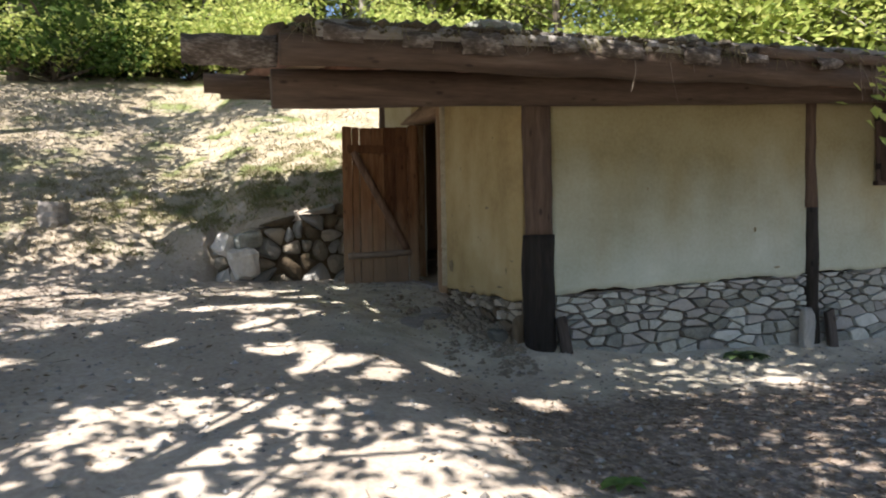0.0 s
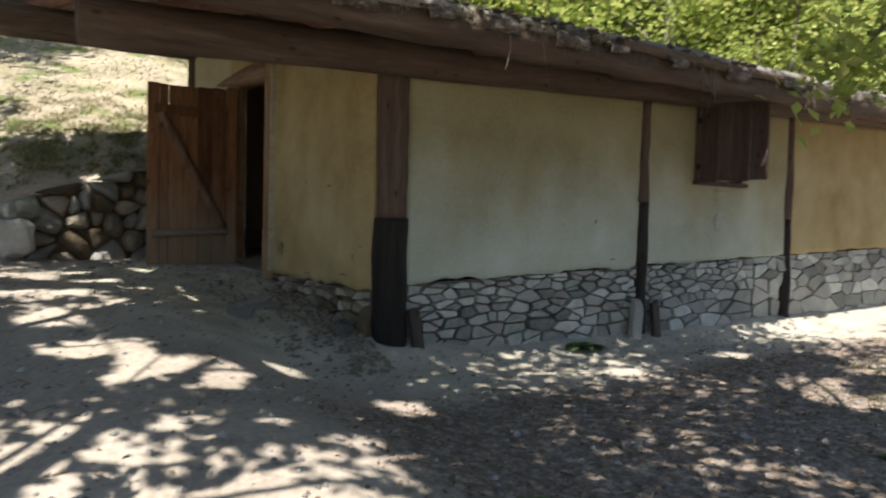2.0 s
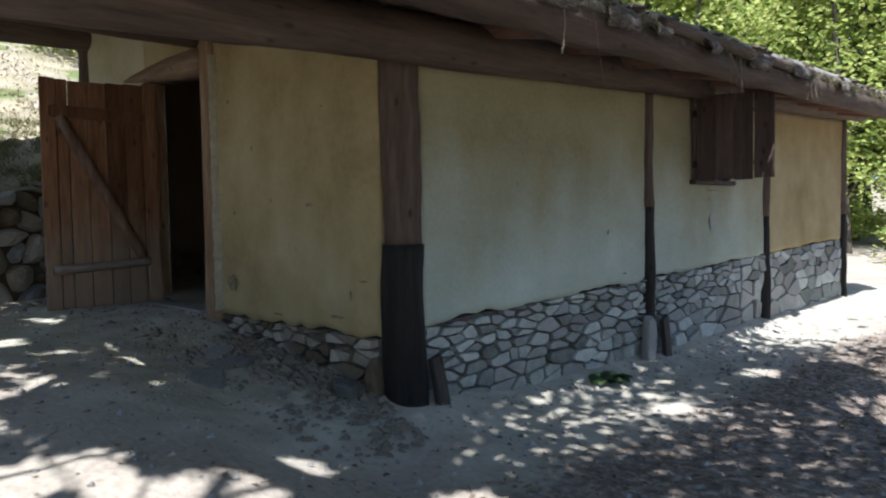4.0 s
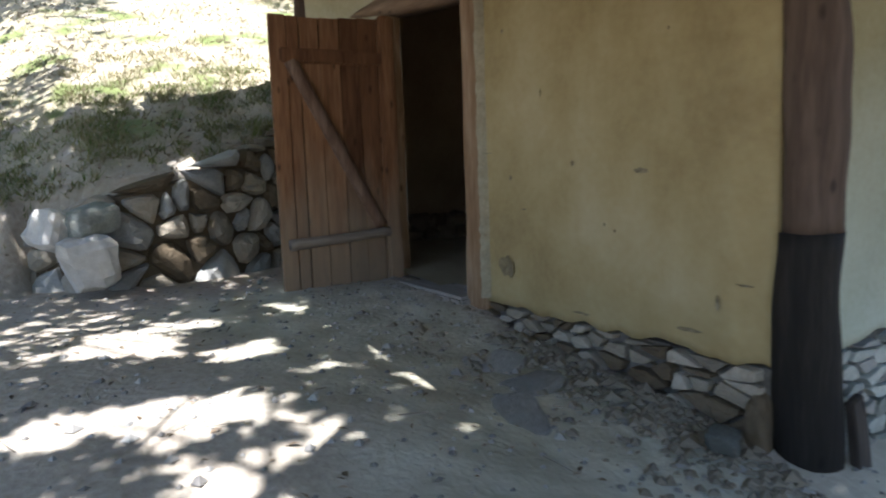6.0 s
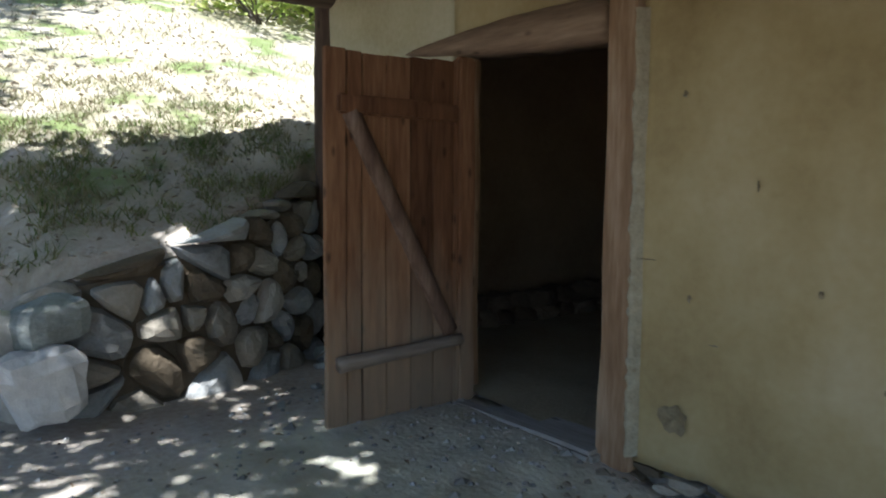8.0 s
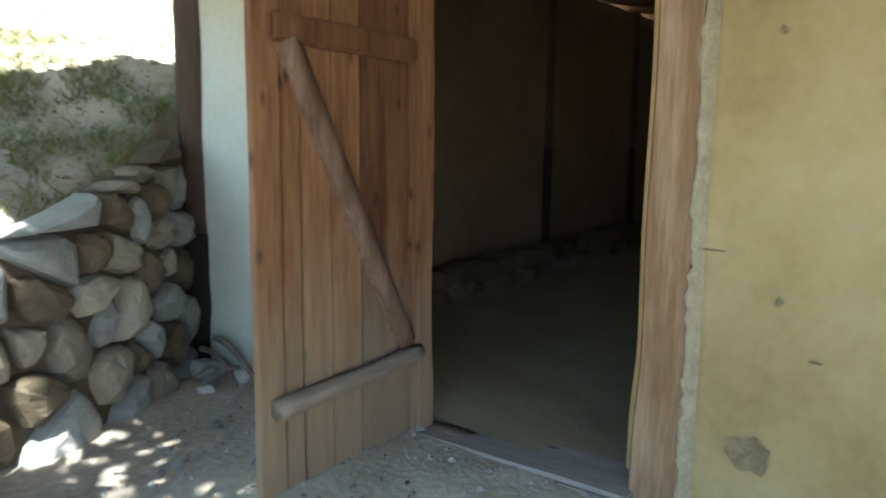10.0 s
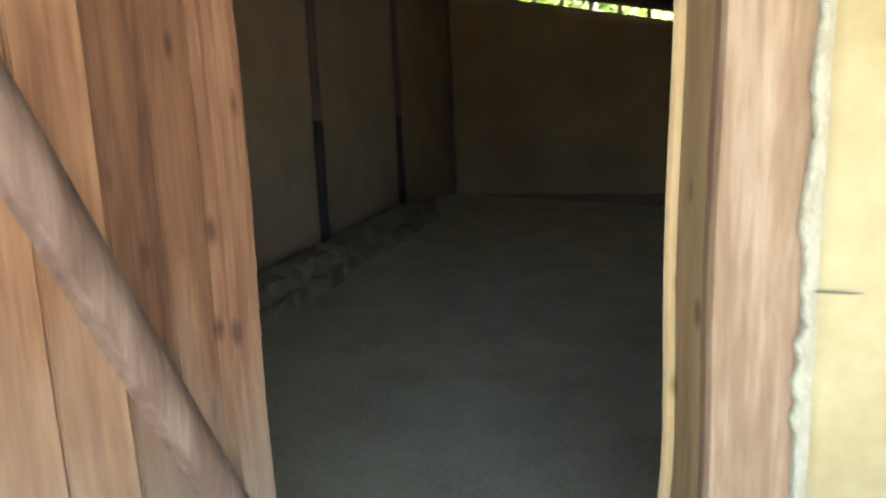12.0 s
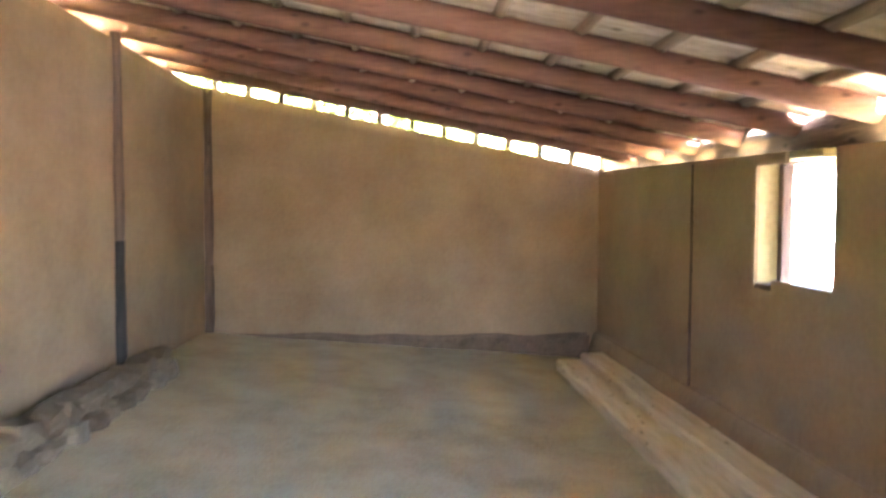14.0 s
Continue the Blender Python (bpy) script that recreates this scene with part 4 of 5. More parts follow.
# trees over the yard, whose leaves break the sunlight
yard_tree = make_tree(-4.7, -4.3, 6.6, 2.3, 101, LEAF, BARK, bow=(0.5, 1.9), clumps=50, per=170, spread=0.46, leaf=0.135, base=0.55, trunk=0.17, over_yard=True, label="leafy tree shading the yard")
make_tree(0.1, -6.1, 7.4, 3.8, 102, LEAF, BARK, clumps=150, per=170, spread=0.5, leaf=0.13, base=0.42, trunk=0.22, bow=(-0.2, 2.5), over_yard=True, label="dense leafy tree shading the ground before the hut")
side_tree = make_tree(4.2, -6.0, 8.0, 3.9, 103, LEAF, BARK, clumps=30, per=120, spread=0.6, leaf=0.13, base=0.42, trunk=0.2, over_yard=True, label="dense leafy tree with a branch drooping toward the hut")
make_tree(-7.6, -1.6, 7.4, 2.9, 104, LEAF, BARK, clumps=34, per=130, spread=0.42, leaf=0.13, base=0.42, trunk=0.18, over_yard=True, label="leafy tree beside the yard")
make_tree(-5.1, 2.1, 7.4, 2.7, 107, LEAF, BARK, clumps=90, per=180, bow=(0.7, 0.5), spread=0.46, leaf=0.13, base=0.46, trunk=0.16, over_yard=True, label="leafy tree above the retaining wall")
make_tree(-5.3, -1.7, 6.8, 2.6, 109, LEAF, BARK, clumps=105, per=180, bow=(1.2, 0.6), spread=0.46, leaf=0.13, base=0.5, trunk=0.15, over_yard=True, label="slim leafy tree shading the porch")
make_tree(-6.7, 5.1, 7.4, 3.0, 108, LEAF, BARK, clumps=80, per=130, spread=0.5, leaf=0.14, base=0.5, trunk=0.16, over_yard=True, label="leafy tree standing over the slope")
make_tree(-8.8, 5.2, 8.5, 3.0, 105, LEAF, BARK, clumps=40, per=80, leaf=0.14, base=0.45, trunk=0.18, label="leafy tree on the hillside")
make_tree(-8.0, 8.8, 9.5, 3.6, 110, LEAF, BARK, clumps=110, per=110, leaf=0.15, spread=0.6, base=0.5, trunk=0.2, bow=(1.4, 0), over_yard=True, label="leafy tree on the hillside")
make_tree(-6.93, 14.6, 9.5, 2.8, 106, LEAF, BARK, clumps=60, per=70, leaf=0.15, base=0.5, trunk=0.26, label="leafy tree high on the hillside")


def drooping_branch(tree, p0, p1, sag, seed, leaf, count, spread, label, leaf_mat):
    """A long thin branch of a tree, with leaves on its last stretch."""
    r = random.Random(seed)
    o = tree.location
    bm = log_bm(Vector(p0) - o, Vector(p1) - o, 0.03, 0.005, sides=6, segs=14, seed=seed, bend=sag, rough=0.2)
    b = part("branch", bm, BARK, tree, label, smooth=True)
    bm = bmesh.new()
    for i in range(count):
        t = 1 - 0.05 * r.random() ** 1.3
        c = Vector(p0).lerp(Vector(p1), t) + Vector((0, 0, sag * math.sin(math.pi * t)))
        c += Vector((r.gauss(0, spread), r.gauss(0, spread), r.gauss(-0.02, spread * 0.8)))
        leaf_bm(bm, c - o, Vector((r.gauss(0, 0.6), r.gauss(-0.5, 0.5), 0.8)), leaf, r)
    f = part("leaves", bm, leaf_mat, b)


drooping_branch(side_tree, (4.2, -6.0, 3.6), (0.33, -3.17, 1.17), 1.0, 7, 0.075, 260, 0.095, "thin drooping branch with leaves in the sunlit colour", LEAF_SUNLIT)
drooping_branch(yard_tree, (-4.7, -4.3, 3.4), (-3.02, -2.57, 1.36), 0.5, 8, 0.075, 60, 0.06, "thin drooping branch with dark leaves", LEAF)

# woodland on the hill
rnd = random.Random(77)
kinds = [make_tree(-9.0, 17.5, 9, 2.6, 201, LEAF, BARK, clumps=80, per=60, leaf=0.19, base=0.22, label="woodland tree with dark green leaves"),
         make_tree(2.0, 16.0, 8, 2.6, 202, LEAF_SUNLIT, PALE_BARK, clumps=80, per=60, leaf=0.19, base=0.15, label="sunlit woodland tree with yellow-green leaves"),
         make_tree(8.0, 14.5, 9.5, 2.8, 203, LEAF_SUNLIT, BARK, clumps=80, per=60, leaf=0.19, base=0.2, label="sunlit woodland tree with light leaves")]
for i in range(84):
    a = rnd.uniform(-18, 32)
    yy = 15.5 + rnd.uniform(0, 13)
    if a > 12:
        yy = rnd.uniform(2.5, 26)
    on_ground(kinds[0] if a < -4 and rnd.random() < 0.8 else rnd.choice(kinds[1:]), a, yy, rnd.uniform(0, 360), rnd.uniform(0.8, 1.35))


for i in range(44):
    a = radians(rnd.uniform(12, 112))
    q = rnd.uniform(25, 36)
    x, y = -2.5 + q * math.cos(a), -5.4 + q * math.sin(a)
    on_ground(rnd.choice(kinds[1:]) if x > 0 else rnd.choice(kinds), x, y, rnd.uniform(0, 360), rnd.uniform(1.2, 1.8))


def make_bush(x, y, size, seed, leaf_mat, label, clumps=40, per=55, leaf=0.12):
    r = random.Random(seed)
    e = empty("bush", (x, y, ground_z(x, y)), label, "bush", "undergrowth")
    cl = []
    bm = bmesh.new()
    for i in range(clumps):
        a, q = r.uniform(0, 6.28), size * math.sqrt(r.random())
        c = Vector((math.cos(a) * q, math.sin(a) * q, size * r.uniform(0.15, 1.0) * (1.15 - 0.6 * q / size)))
        cl.append((c, size * 0.22))
        if i % 3 == 0:
            log_bm((r.uniform(-0.1, 0.1), r.uniform(-0.1, 0.1), -0.1), c, 0.02, 0.006, sides=5, segs=4, seed=i, bm=bm)
    part("stem", bm, BARK, e, smooth=True)
    c = new("foliage", leaves_mesh("foliage", cl, per, leaf, 0.7, seed, leaf_mat))
    c.parent = e
    return e


bushes = [make_bush(-6.0, 15.0, 1.5, 301, LEAF, "dark green bush at the wood's edge"), make_bush(3.0, 13.0, 1.5, 302, LEAF_SUNLIT, "sunlit yellow-green bush behind the hut"),
          make_bush(12.0, 4.0, 1.4, 303, LEAF_SUNLIT, "green bush beyond the hut's end in the sunlit leaf colour")]
for i in range(90):
    a = rnd.uniform(-15, 24)
    yy = 11.5 + rnd.uniform(0, 6) if a < 12 else rnd.uniform(-1.0, 14)
    if a < -2:
        yy += 2.5
    if a > 1 and i % 3 == 0 and a < 10:
        yy = rnd.uniform(7.5, 11)
    on_ground(bushes[0] if a < -3 and rnd.random() < 0.7 else rnd.choice(bushes[1:]), a, yy, rnd.uniform(0, 360), rnd.uniform(0.7, 1.4))


# ---- interior ----
for i in range(13):
    y = 0.12 + 0.365 * i
    bm = box_bm((L - T + 0.02, y, z_raft(L, y) - 0.07), (L - 0.03, y + 0.055, z_raft(L, y) + 0.16), bevel=0.006)
    tagged(part("spacer_block", bm, BATTEN_WOOD), "short block of wood between end wall and roof", "wood block", "spacer blocks")


def back_post(x, seed, foot=CHAR):
    post("inner_post", x, W - T - 0.065, z_floor(4.6), 1.25, z_raft(x, 4.6) - 0.02, 0.05, "brown post set in the plastered back wall", seed, "inner posts", foot=foot)


back_post(5.85, 41)
back_post(3.72, 42)
post("inner_post", L - T - 0.03, W - T - 0.08, z_floor(4.6), 0.9, z_raft(L, 4.6) - 0.04, 0.06, "corner post inside the hut", 43, "inner posts", foot=LOG_Z)
post("inner_post", 5.66, T + 0.0, -0.12, 0.55, z_plate(5.66), 0.035, "thin brown post showing in the long wall inside", 44, "inner posts", foot=LOG_Z)


BEAM_WOOD = wood("pale_floor_beam", (0.26, 0.19, 0.11), (0.46, 0.37, 0.245), (0.60, 0.51, 0.36), 0)


def bench_board(y0, y1, z0, z1, x0, x1, label):
    bm = box_bm((x0, y0, z0), (x1, y1, z1), bevel=0.012, wob=0.012, cuts=14)
    tagged(part("floor_beam", bm, BEAM_WOOD), label, "beam", "beams on the floor")


bench_board(0.60, 0.86, -0.16, 0.0, 1.6, 7.45, "flat squared beam lying on the clay floor")
bench_board(0.345, 0.585, -0.17, 0.05, 1.5, 7.55, "pale squared beam lying along the wall")
bm = bmesh.new()
rows = []
for i in range(41):
    x = 0.1 + (L - T - 0.12) * i / 40
    n_ = 0.02 * noise.noise((x * 2, 1, 1))
    rows.append([bm.verts.new(q) for q in ((x, T, 0.17 + n_), (x, T + 0.07, 0.12 + n_), (x, 0.32 + n_, -0.10), (x, 0.34, -0.25), (x, T, -0.25))])
for i in range(40):
    for j in range(5):
        bm.faces.new((rows[i][j], rows[i][(j + 1) % 5], rows[i + 1][(j + 1) % 5], rows[i + 1][j]))
bm.faces.new(rows[0][::-1])
bm.faces.new(rows[-1])
bmesh.ops.recalc_face_normals(bm, faces=bm.faces)
tagged(part("wall_foot", bm, PLASTER_IN_DIMMED, smooth=True), "sloping clay foot along the inside of the long wall", "wall", kind="structure")


tagged(part("wall_foot_far", box_bm((L - T - 0.10, 0.3, -0.25), (L - T - 0.012, W - T - 0.1, 0.13), bevel=0.03, wob=0.04, cuts=24), mat("dark_clay_foot", [(0.3, (0.065, 0.046, 0.030)), (0.7, (0.14, 0.102, 0.068))], scale=6, rough=0.97, bump=0.8, fine=40)), "low dark footing along the end wall inside", "wall", kind="structure")


# ---- litter, grass and pebbles ----
def scatter(name, count, region, make, material, label, seed, category):
    """Very many small pieces lying on the ground, as one mesh."""
    r = random.Random(seed)
    vs, fs = [], []
    tries = 0
    while count > 0 and tries < 400000:
        tries += 1
        x, y = r.uniform(region[0], region[1]), r.uniform(region[2], region[3])
        got = make(x, y, r)
        if not got:
            continue
        k = len(vs)
        vs += got[0]
        fs += [tuple(k + q for q in f) for f in got[1]]
        count -= 1
    tagged(mesh_part(name, vs, fs, material), label, category, kind="stuff")


def in_house(x, y, m=0.05):
    return x > -m and y > -m and x < L + m and y < W + m


def near_wall(x, y):
    return -2.5 < x < 0.1 and wall_y(x) - 0.2 < y < wall_y(x) + 0.25


def litter_leaf(x, y, r):
    if in_house(x, y) or near_wall(x, y):
        return None
    if r.random() > 0.06 + 0.94 * littered(x, y) + 0.2 * turf(x, y):
        return None
    z = ground_z(x, y)
    a, s_ = r.uniform(0, 6.28), r.uniform(0.008, 0.026) * (1.5 if r.random() < 0.1 else 1)
    u, v = Vector((math.cos(a), math.sin(a), r.uniform(-0.25, 0.4))), Vector((-math.sin(a), math.cos(a), r.uniform(-0.4, 0.4)))
    c = Vector((x, y, z + 0.005))
    return [c - u * s_, c + v * s_ * 0.45 + Vector((0, 0, 0.006)), c + u * s_, c - v * s_ * 0.45 + Vector((0, 0, 0.004))], [(0, 1, 2), (0, 2, 3)]


def twig(x, y, r):
    if in_house(x, y) or near_wall(x, y) or r.random() > 0.15 + 0.85 * littered(x, y):
        return None
    a, ln = r.uniform(0, 6.28), r.uniform(0.04, 0.16)
    d = Vector((math.cos(a), math.sin(a), 0))
    n_ = Vector((-d.y, d.x, 0)) * 0.003
    p, q = Vector((x, y, 0)), Vector((x, y, 0)) + d * ln
    p.z, q.z = ground_z(p.x, p.y) + 0.006, ground_z(q.x, q.y) + 0.008
    up = Vector((0, 0, 0.004))
    return [p - n_, p + n_, p + up, q - n_, q + n_, q + up], [(0, 3, 5, 2), (1, 2, 5, 4), (0, 2, 1), (3, 4, 5)]


def pebble(x, y, r):
    if in_house(x, y) or near_wall(x, y):
        return None
    if r.random() > 0.35 + 0.65 * smoothstep(-0.9, -0.2, y) * smoothstep(-1.2, 0, x):
        return None
    s_ = r.uniform(0.006, 0.02) * (2.0 if r.random() < 0.06 else 1)
    c = Vector((x, y, ground_z(x, y) + s_ * 0.15))
    q = [c + Vector((dx * s_ * r.uniform(0.7, 1.4), dy * s_ * r.uniform(0.7, 1.4), dz * s_ * r.uniform(0.5, 0.8)))
         for dx, dy, dz in ((1, 0, 0), (0, 1, 0), (-1, 0, 0), (0, -1, 0), (0.2, 0.1, 1))]
    return q, [(0, 1, 4), (1, 2, 4), (2, 3, 4), (3, 0, 4)]


def blade(x, y, r):
    if in_house(x, y, 0.15) or near_wall(x, y):
        return None
    if r.random() > turf(x, y) * (0.35 + 1.3 * max(0, noise.noise((x * 1.1, y * 1.1, 6)) + 0.15)):
        return None
    h = r.uniform(0.02, 0.075)
    a = r.uniform(0, 6.28)
    c = Vector((x, y, ground_z(x, y) - 0.005))
    u = Vector((math.cos(a), math.sin(a), 0)) * 0.0045
    t = Vector((r.gauss(0, 0.6), r.gauss(0, 0.6), 1)) * h
    return [c - u, c + u, c + t], [(0, 1, 2)]


scatter("twigs", 700, (-6.0, 6.0, -5.0, 4.0), twig, ROOT, "thin dry twigs lying among fallen leaves", 6, "twigs")
scatter("leaf_litter", 22000, (-6.5, 6.5, -5.2, 6.0), litter_leaf, LITTER, "dry fallen leaves and twigs scattered on the earth", 1, "leaf litter")
def hill_leaf(x, y, r):
    if in_house(x, y, 0.3) or near_wall(x, y) or r.random() > 0.3 + 0.9 * max(0.0, noise.noise((x * 0.9, y * 0.9, 31)) + 0.3):
        return None
    a, s_ = r.uniform(0, 6.28), r.uniform(0.014, 0.034)
    u, v = Vector((math.cos(a), math.sin(a), r.uniform(-0.3, 0.5))), Vector((-math.sin(a), math.cos(a), r.uniform(-0.5, 0.5)))
    c = Vector((x, y, ground_z(x, y) + 0.014))
    return [c - u * s_, c + v * s_ * 0.5 + Vector((0, 0, 0.008)), c + u * s_, c - v * s_ * 0.5], [(0, 1, 2), (0, 2, 3)]


BLEACHED = mat("bleached_leaves", [(0.1, (0.17, 0.13, 0.088)), (0.5, (0.30, 0.245, 0.175)), (0.9, (0.46, 0.40, 0.31))], scale=2, rough=0.85, bump=0, fine=9, random_mix=0.7, island=True, translucent=0.25)
scatter("leaf_litter", 8000, (-7.5, 0.6, 4.4, 13.5), hill_leaf, BLEACHED, "dry brown leaves lying over the hillside turf", 22, "leaf litter")
scatter("pebbles", 5000, (-5.0, 5.5, -4.5, 4.2), pebble, PEBBLE, "small grey pebbles on the trodden path", 2, "pebbles")
def fragment(x, y, r):
    if r.random() > smoothstep(-0.5, -0.05, x) * smoothstep(2.2, 0.8, y) + 0.1:
        return None
    s_ = r.uniform(0.01, 0.035) * (1.8 if r.random() < 0.08 else 1)
    c = Vector((x, y, ground_z(x, y) + s_ * 0.2))
    q = [c + Vector((dx * s_ * r.uniform(0.7, 1.5), dy * s_ * r.uniform(0.7, 1.5), dz * s_ * r.uniform(0.4, 0.8)))
         for dx, dy, dz in ((1, 0.2, 0), (0, 1, 0), (-1, 0, 0), (0, -1, 0), (0.4, 0.2, 1), (-0.3, -0.1, 0.9))]
    return q, [(0, 1, 4), (1, 2, 5, 4), (2, 3, 5), (3, 0, 4, 5)]


scatter("stone_fragments", 800, (-0.75, -0.02, -0.35, 2.15), fragment, STONE_BROWN, "broken stone and plaster fragments fallen from the footing", 21, "rubble")
def tuft_blade(x, y, r):
    """Longer blades standing in loose tufts on the lower slope."""
    if in_house(x, y, 0.15) or near_wall(x, y) or y < wall_y(max(-2.45, min(0.0, x))) + 0.2:
        return None
    if noise.noise((x * 2.6, y * 2.6, 14)) + 0.5 * noise.noise((x * 7, y * 7, 14)) < 0.02:
        return None
    h, a = r.uniform(0.025, 0.09), r.uniform(0, 6.28)
    c = Vector((x, y, ground_z(x, y) - 0.005))
    u = Vector((math.cos(a), math.sin(a), 0)) * 0.006
    return [c - u, c + u, c + Vector((r.gauss(0, 0.7), r.gauss(0, 0.7), 1)) * h], [(0, 1, 2)]


scatter("grass", 9000, (-5.0, 0.0, 4.2, 7.5), tuft_blade, GRASS, "loose tufts of dry and green grass on the lower slope", 23, "grass")
scatter("grass", 3500, (-4.0, 0.0, 4.4, 6.5), tuft_blade, GREEN_GRASS, "fresh green grass tufts on the lower slope", 24, "grass")
scatter("grass", 26000, (-8.5, 1.5, 3.6, 13), blade, GRASS, "short dry grass on the hillside", 3, "grass")
scatter("grass", 1600, (-2.6, 0.0, 4.6, 6.2), lambda x, y, r: blade(x, y, r) if noise.noise((x * 2, y * 2, 1)) > 0.05 else None, GREEN_GRASS, "green grass above the retaining wall", 14, "grass")
scatter("grass", 9000, (0.8, 9.0, -4.5, -0.9), blade, GREEN_GRASS, "thin green grass beside the path", 4, "grass")


def roof_blade(x, y, r):
    e_ = 0.3 + 0.7 * smoothstep(0.6, -0.6, y)
    if r.random() > e_ * (0.5 + noise.noise((x * 1.5, y * 1.5, 3))):
        return None
    h = r.uniform(0.02, 0.085)
    a = r.uniform(0, 6.28)
    c = Vector((x, y, z_raft(x, y) + 0.25))
    u = Vector((math.cos(a), math.sin(a), 0)) * 0.005
    t = Vector((r.gauss(0, 0.5), r.gauss(0, 0.5), 1)) * h
    return [c - u, c + u, c + t], [(0, 1, 2)]


scatter("roof_grass", 9000, (-1.9, 8.9, -0.80, 1.4), roof_blade, GREEN_GRASS, "short grass and moss growing on the turf roof", 5, "grass")


def clod(x, y, r):
    if noise.noise((x * 1.7, 3, 3)) + r.random() < 0.35:
        return None
    s_ = r.uniform(0.015, 0.06)
    c = Vector((x, y, z_raft(x, y) + 0.235 + r.uniform(-0.05, 0.035)))
    q = [c + Vector((dx * s_ * r.uniform(0.7, 1.6), dy * s_ * r.uniform(0.7, 1.2), dz * s_ * r.uniform(0.5, 0.9)))
         for dx, dy, dz in ((1, 0, 0), (0, 1, 0), (-1, 0, 0), (0, -1, 0), (0.2, 0.1, 1), (0, 0.1, -1))]
    return q, [(0, 1, 4), (1, 2, 4), (2, 3, 4), (3, 0, 4), (1, 0, 5), (2, 1, 5), (3, 2, 5), (0, 3, 5)]


def dry_stalk(x, y, r):
    if noise.noise((x * 2.2, 7, 3)) + 0.6 * r.random() < 0.15:
        return None
    c = Vector((x, y - 0.02, z_raft(x, y) + 0.22 + r.uniform(-0.03, 0.03)))
    a = r.uniform(0, 6.28)
    u = Vector((math.cos(a), math.sin(a), 0)) * 0.003
    t = Vector((r.gauss(0, 0.05), r.gauss(-0.04, 0.03), r.uniform(-0.16, 0.05)))
    return [c - u, c + u, c + t], [(0, 1, 2)]


scatter("soil_clods", 900, (-1.95, 8.8, -0.90, -0.72), clod, SOIL, "crumbling soil and roots along the edge of the turf", 8, "soil")
scatter("dry_stalks", 2600, (-1.95, 8.8, -0.92, -0.80), dry_stalk, GRASS, "dry grass stalks hanging over the eaves", 9, "grass")


# ---- hanging roots at the eaves ----
def roots(x, y, z, n, length, seed):
    r = random.Random(seed)
    e = empty("hanging_roots", (x, y, z), "thin dry roots hanging from the turf at the eaves", "roots", "hanging roots")
    for i in range(n):
        p = Vector((x + r.gauss(0, 0.10), y + r.gauss(0, 0.02), z + r.uniform(-0.03, 0.03)))
        q = p + Vector((r.gauss(0, 0.05), r.gauss(-0.03, 0.02), -length * r.uniform(0.4, 1.0)))
        bm = log_bm(p, q, 0.004, 0.002, sides=4, segs=5, seed=seed + i, rough=0.8, bend=r.gauss(0, 0.03), sag=(1, 0.3, 0))
        settle(part("root", bm, ROOT), e)


roots(2.75, -0.90, z_raft(2.75, -0.9) + 0.21, 9, 0.50, 1)
roots(0.55, -0.91, z_raft(0.55, -0.9) + 0.12, 2, 0.42, 2)
roots(4.4, -0.90, z_raft(4.4, -0.9) + 0.2, 7, 0.35, 3)
roots(-0.4, -0.90, z_raft(-0.4, -0.9) + 0.2, 5, 0.16, 4)
roots(1.1, -0.92, z_raft(1.1, -0.9) + 0.2, 5, 0.16, 5)


# ---- loose things ----
def rock(name, at, size, material, label, seed, rot=(0, 0, 0), group="", category="stone"):
    ob = new(name, stone_mesh(seed, material, name, power=4.2, lumps=0.26, smooth=False, cuts=3))
    ob.matrix_world = Matrix.LocRotScale(at, Euler([radians(a) for a in rot]), size)
    return tagged(ob, label, category, group)


def leaning_board(x, y, w, t, h, tilt, seed, label):
    bm = box_bm((-w, -t, -0.12), (w, t, h), bevel=0.006, wob=0.02, cuts=9)
    for q in bm.verts:
        if q.co.z > h - 0.06:
            q.co.z -= 0.07 * abs(noise.noise((q.co.x * 30, seed, 1)))
    ob = part("leaning_board", bm, ROTTEN)
    ob.matrix_world = pose(x, y, ground_z(x, y), -4, tilt, 0)
    tagged(ob, label, "board", "leaning boards")


ROTTEN = wood("rotten_dark_board", (0.02, 0.017, 0.015), (0.055, 0.045, 0.038), (0.12, 0.10, 0.085), 2)
rock("roof_stone", (-0.45, -0.48, z_raft(-0.45, -0.48) + 0.30), (0.42, 0.26, 0.13), STONE, "flat grey stone weighing down the turf roof", 401, (4, 0, 10), "roof stones")
rock("roof_stone", (1.4, -0.30, z_raft(1.4, -0.3) + 0.29), (0.30, 0.22, 0.12), STONE, "flat grey stone weighing down the turf roof", 402, (0, 5, 40), "roof stones")
rock("roof_stone", (-1.45, -0.5, z_raft(-1.45, -0.5) + 0.27), (0.24, 0.2, 0.09), STONE_BROWN, "small stone on the turf roof", 403, (0, 5, 70), "roof stones")
rock("loose_stone", (-0.16, 0.20, ground_z(-0.16, 0.2) + 0.05), (0.17, 0.13, 0.09), STONE, "pale stone lying at the foot of the corner post", 404, (10, 0, 30), "loose stones")
rock("leaning_stone", (0.02, 0.16, -0.33), (0.12, 0.10, 0.36), LEDGE_STONE, "upright slab leaning against the corner post", 405, (0, -6, 10), "loose stones")
leaning_board(0.335, -0.10, 0.05, 0.02, 0.30, -9, 1, "dark rotten board leaning beside the corner post")
rock("leaning_stone", (2.88, -0.08, -0.38), (0.14, 0.09, 0.40), STONE_DIM, "upright slab leaning beside a wall post", 407, (0, 4, 0), "loose stones")
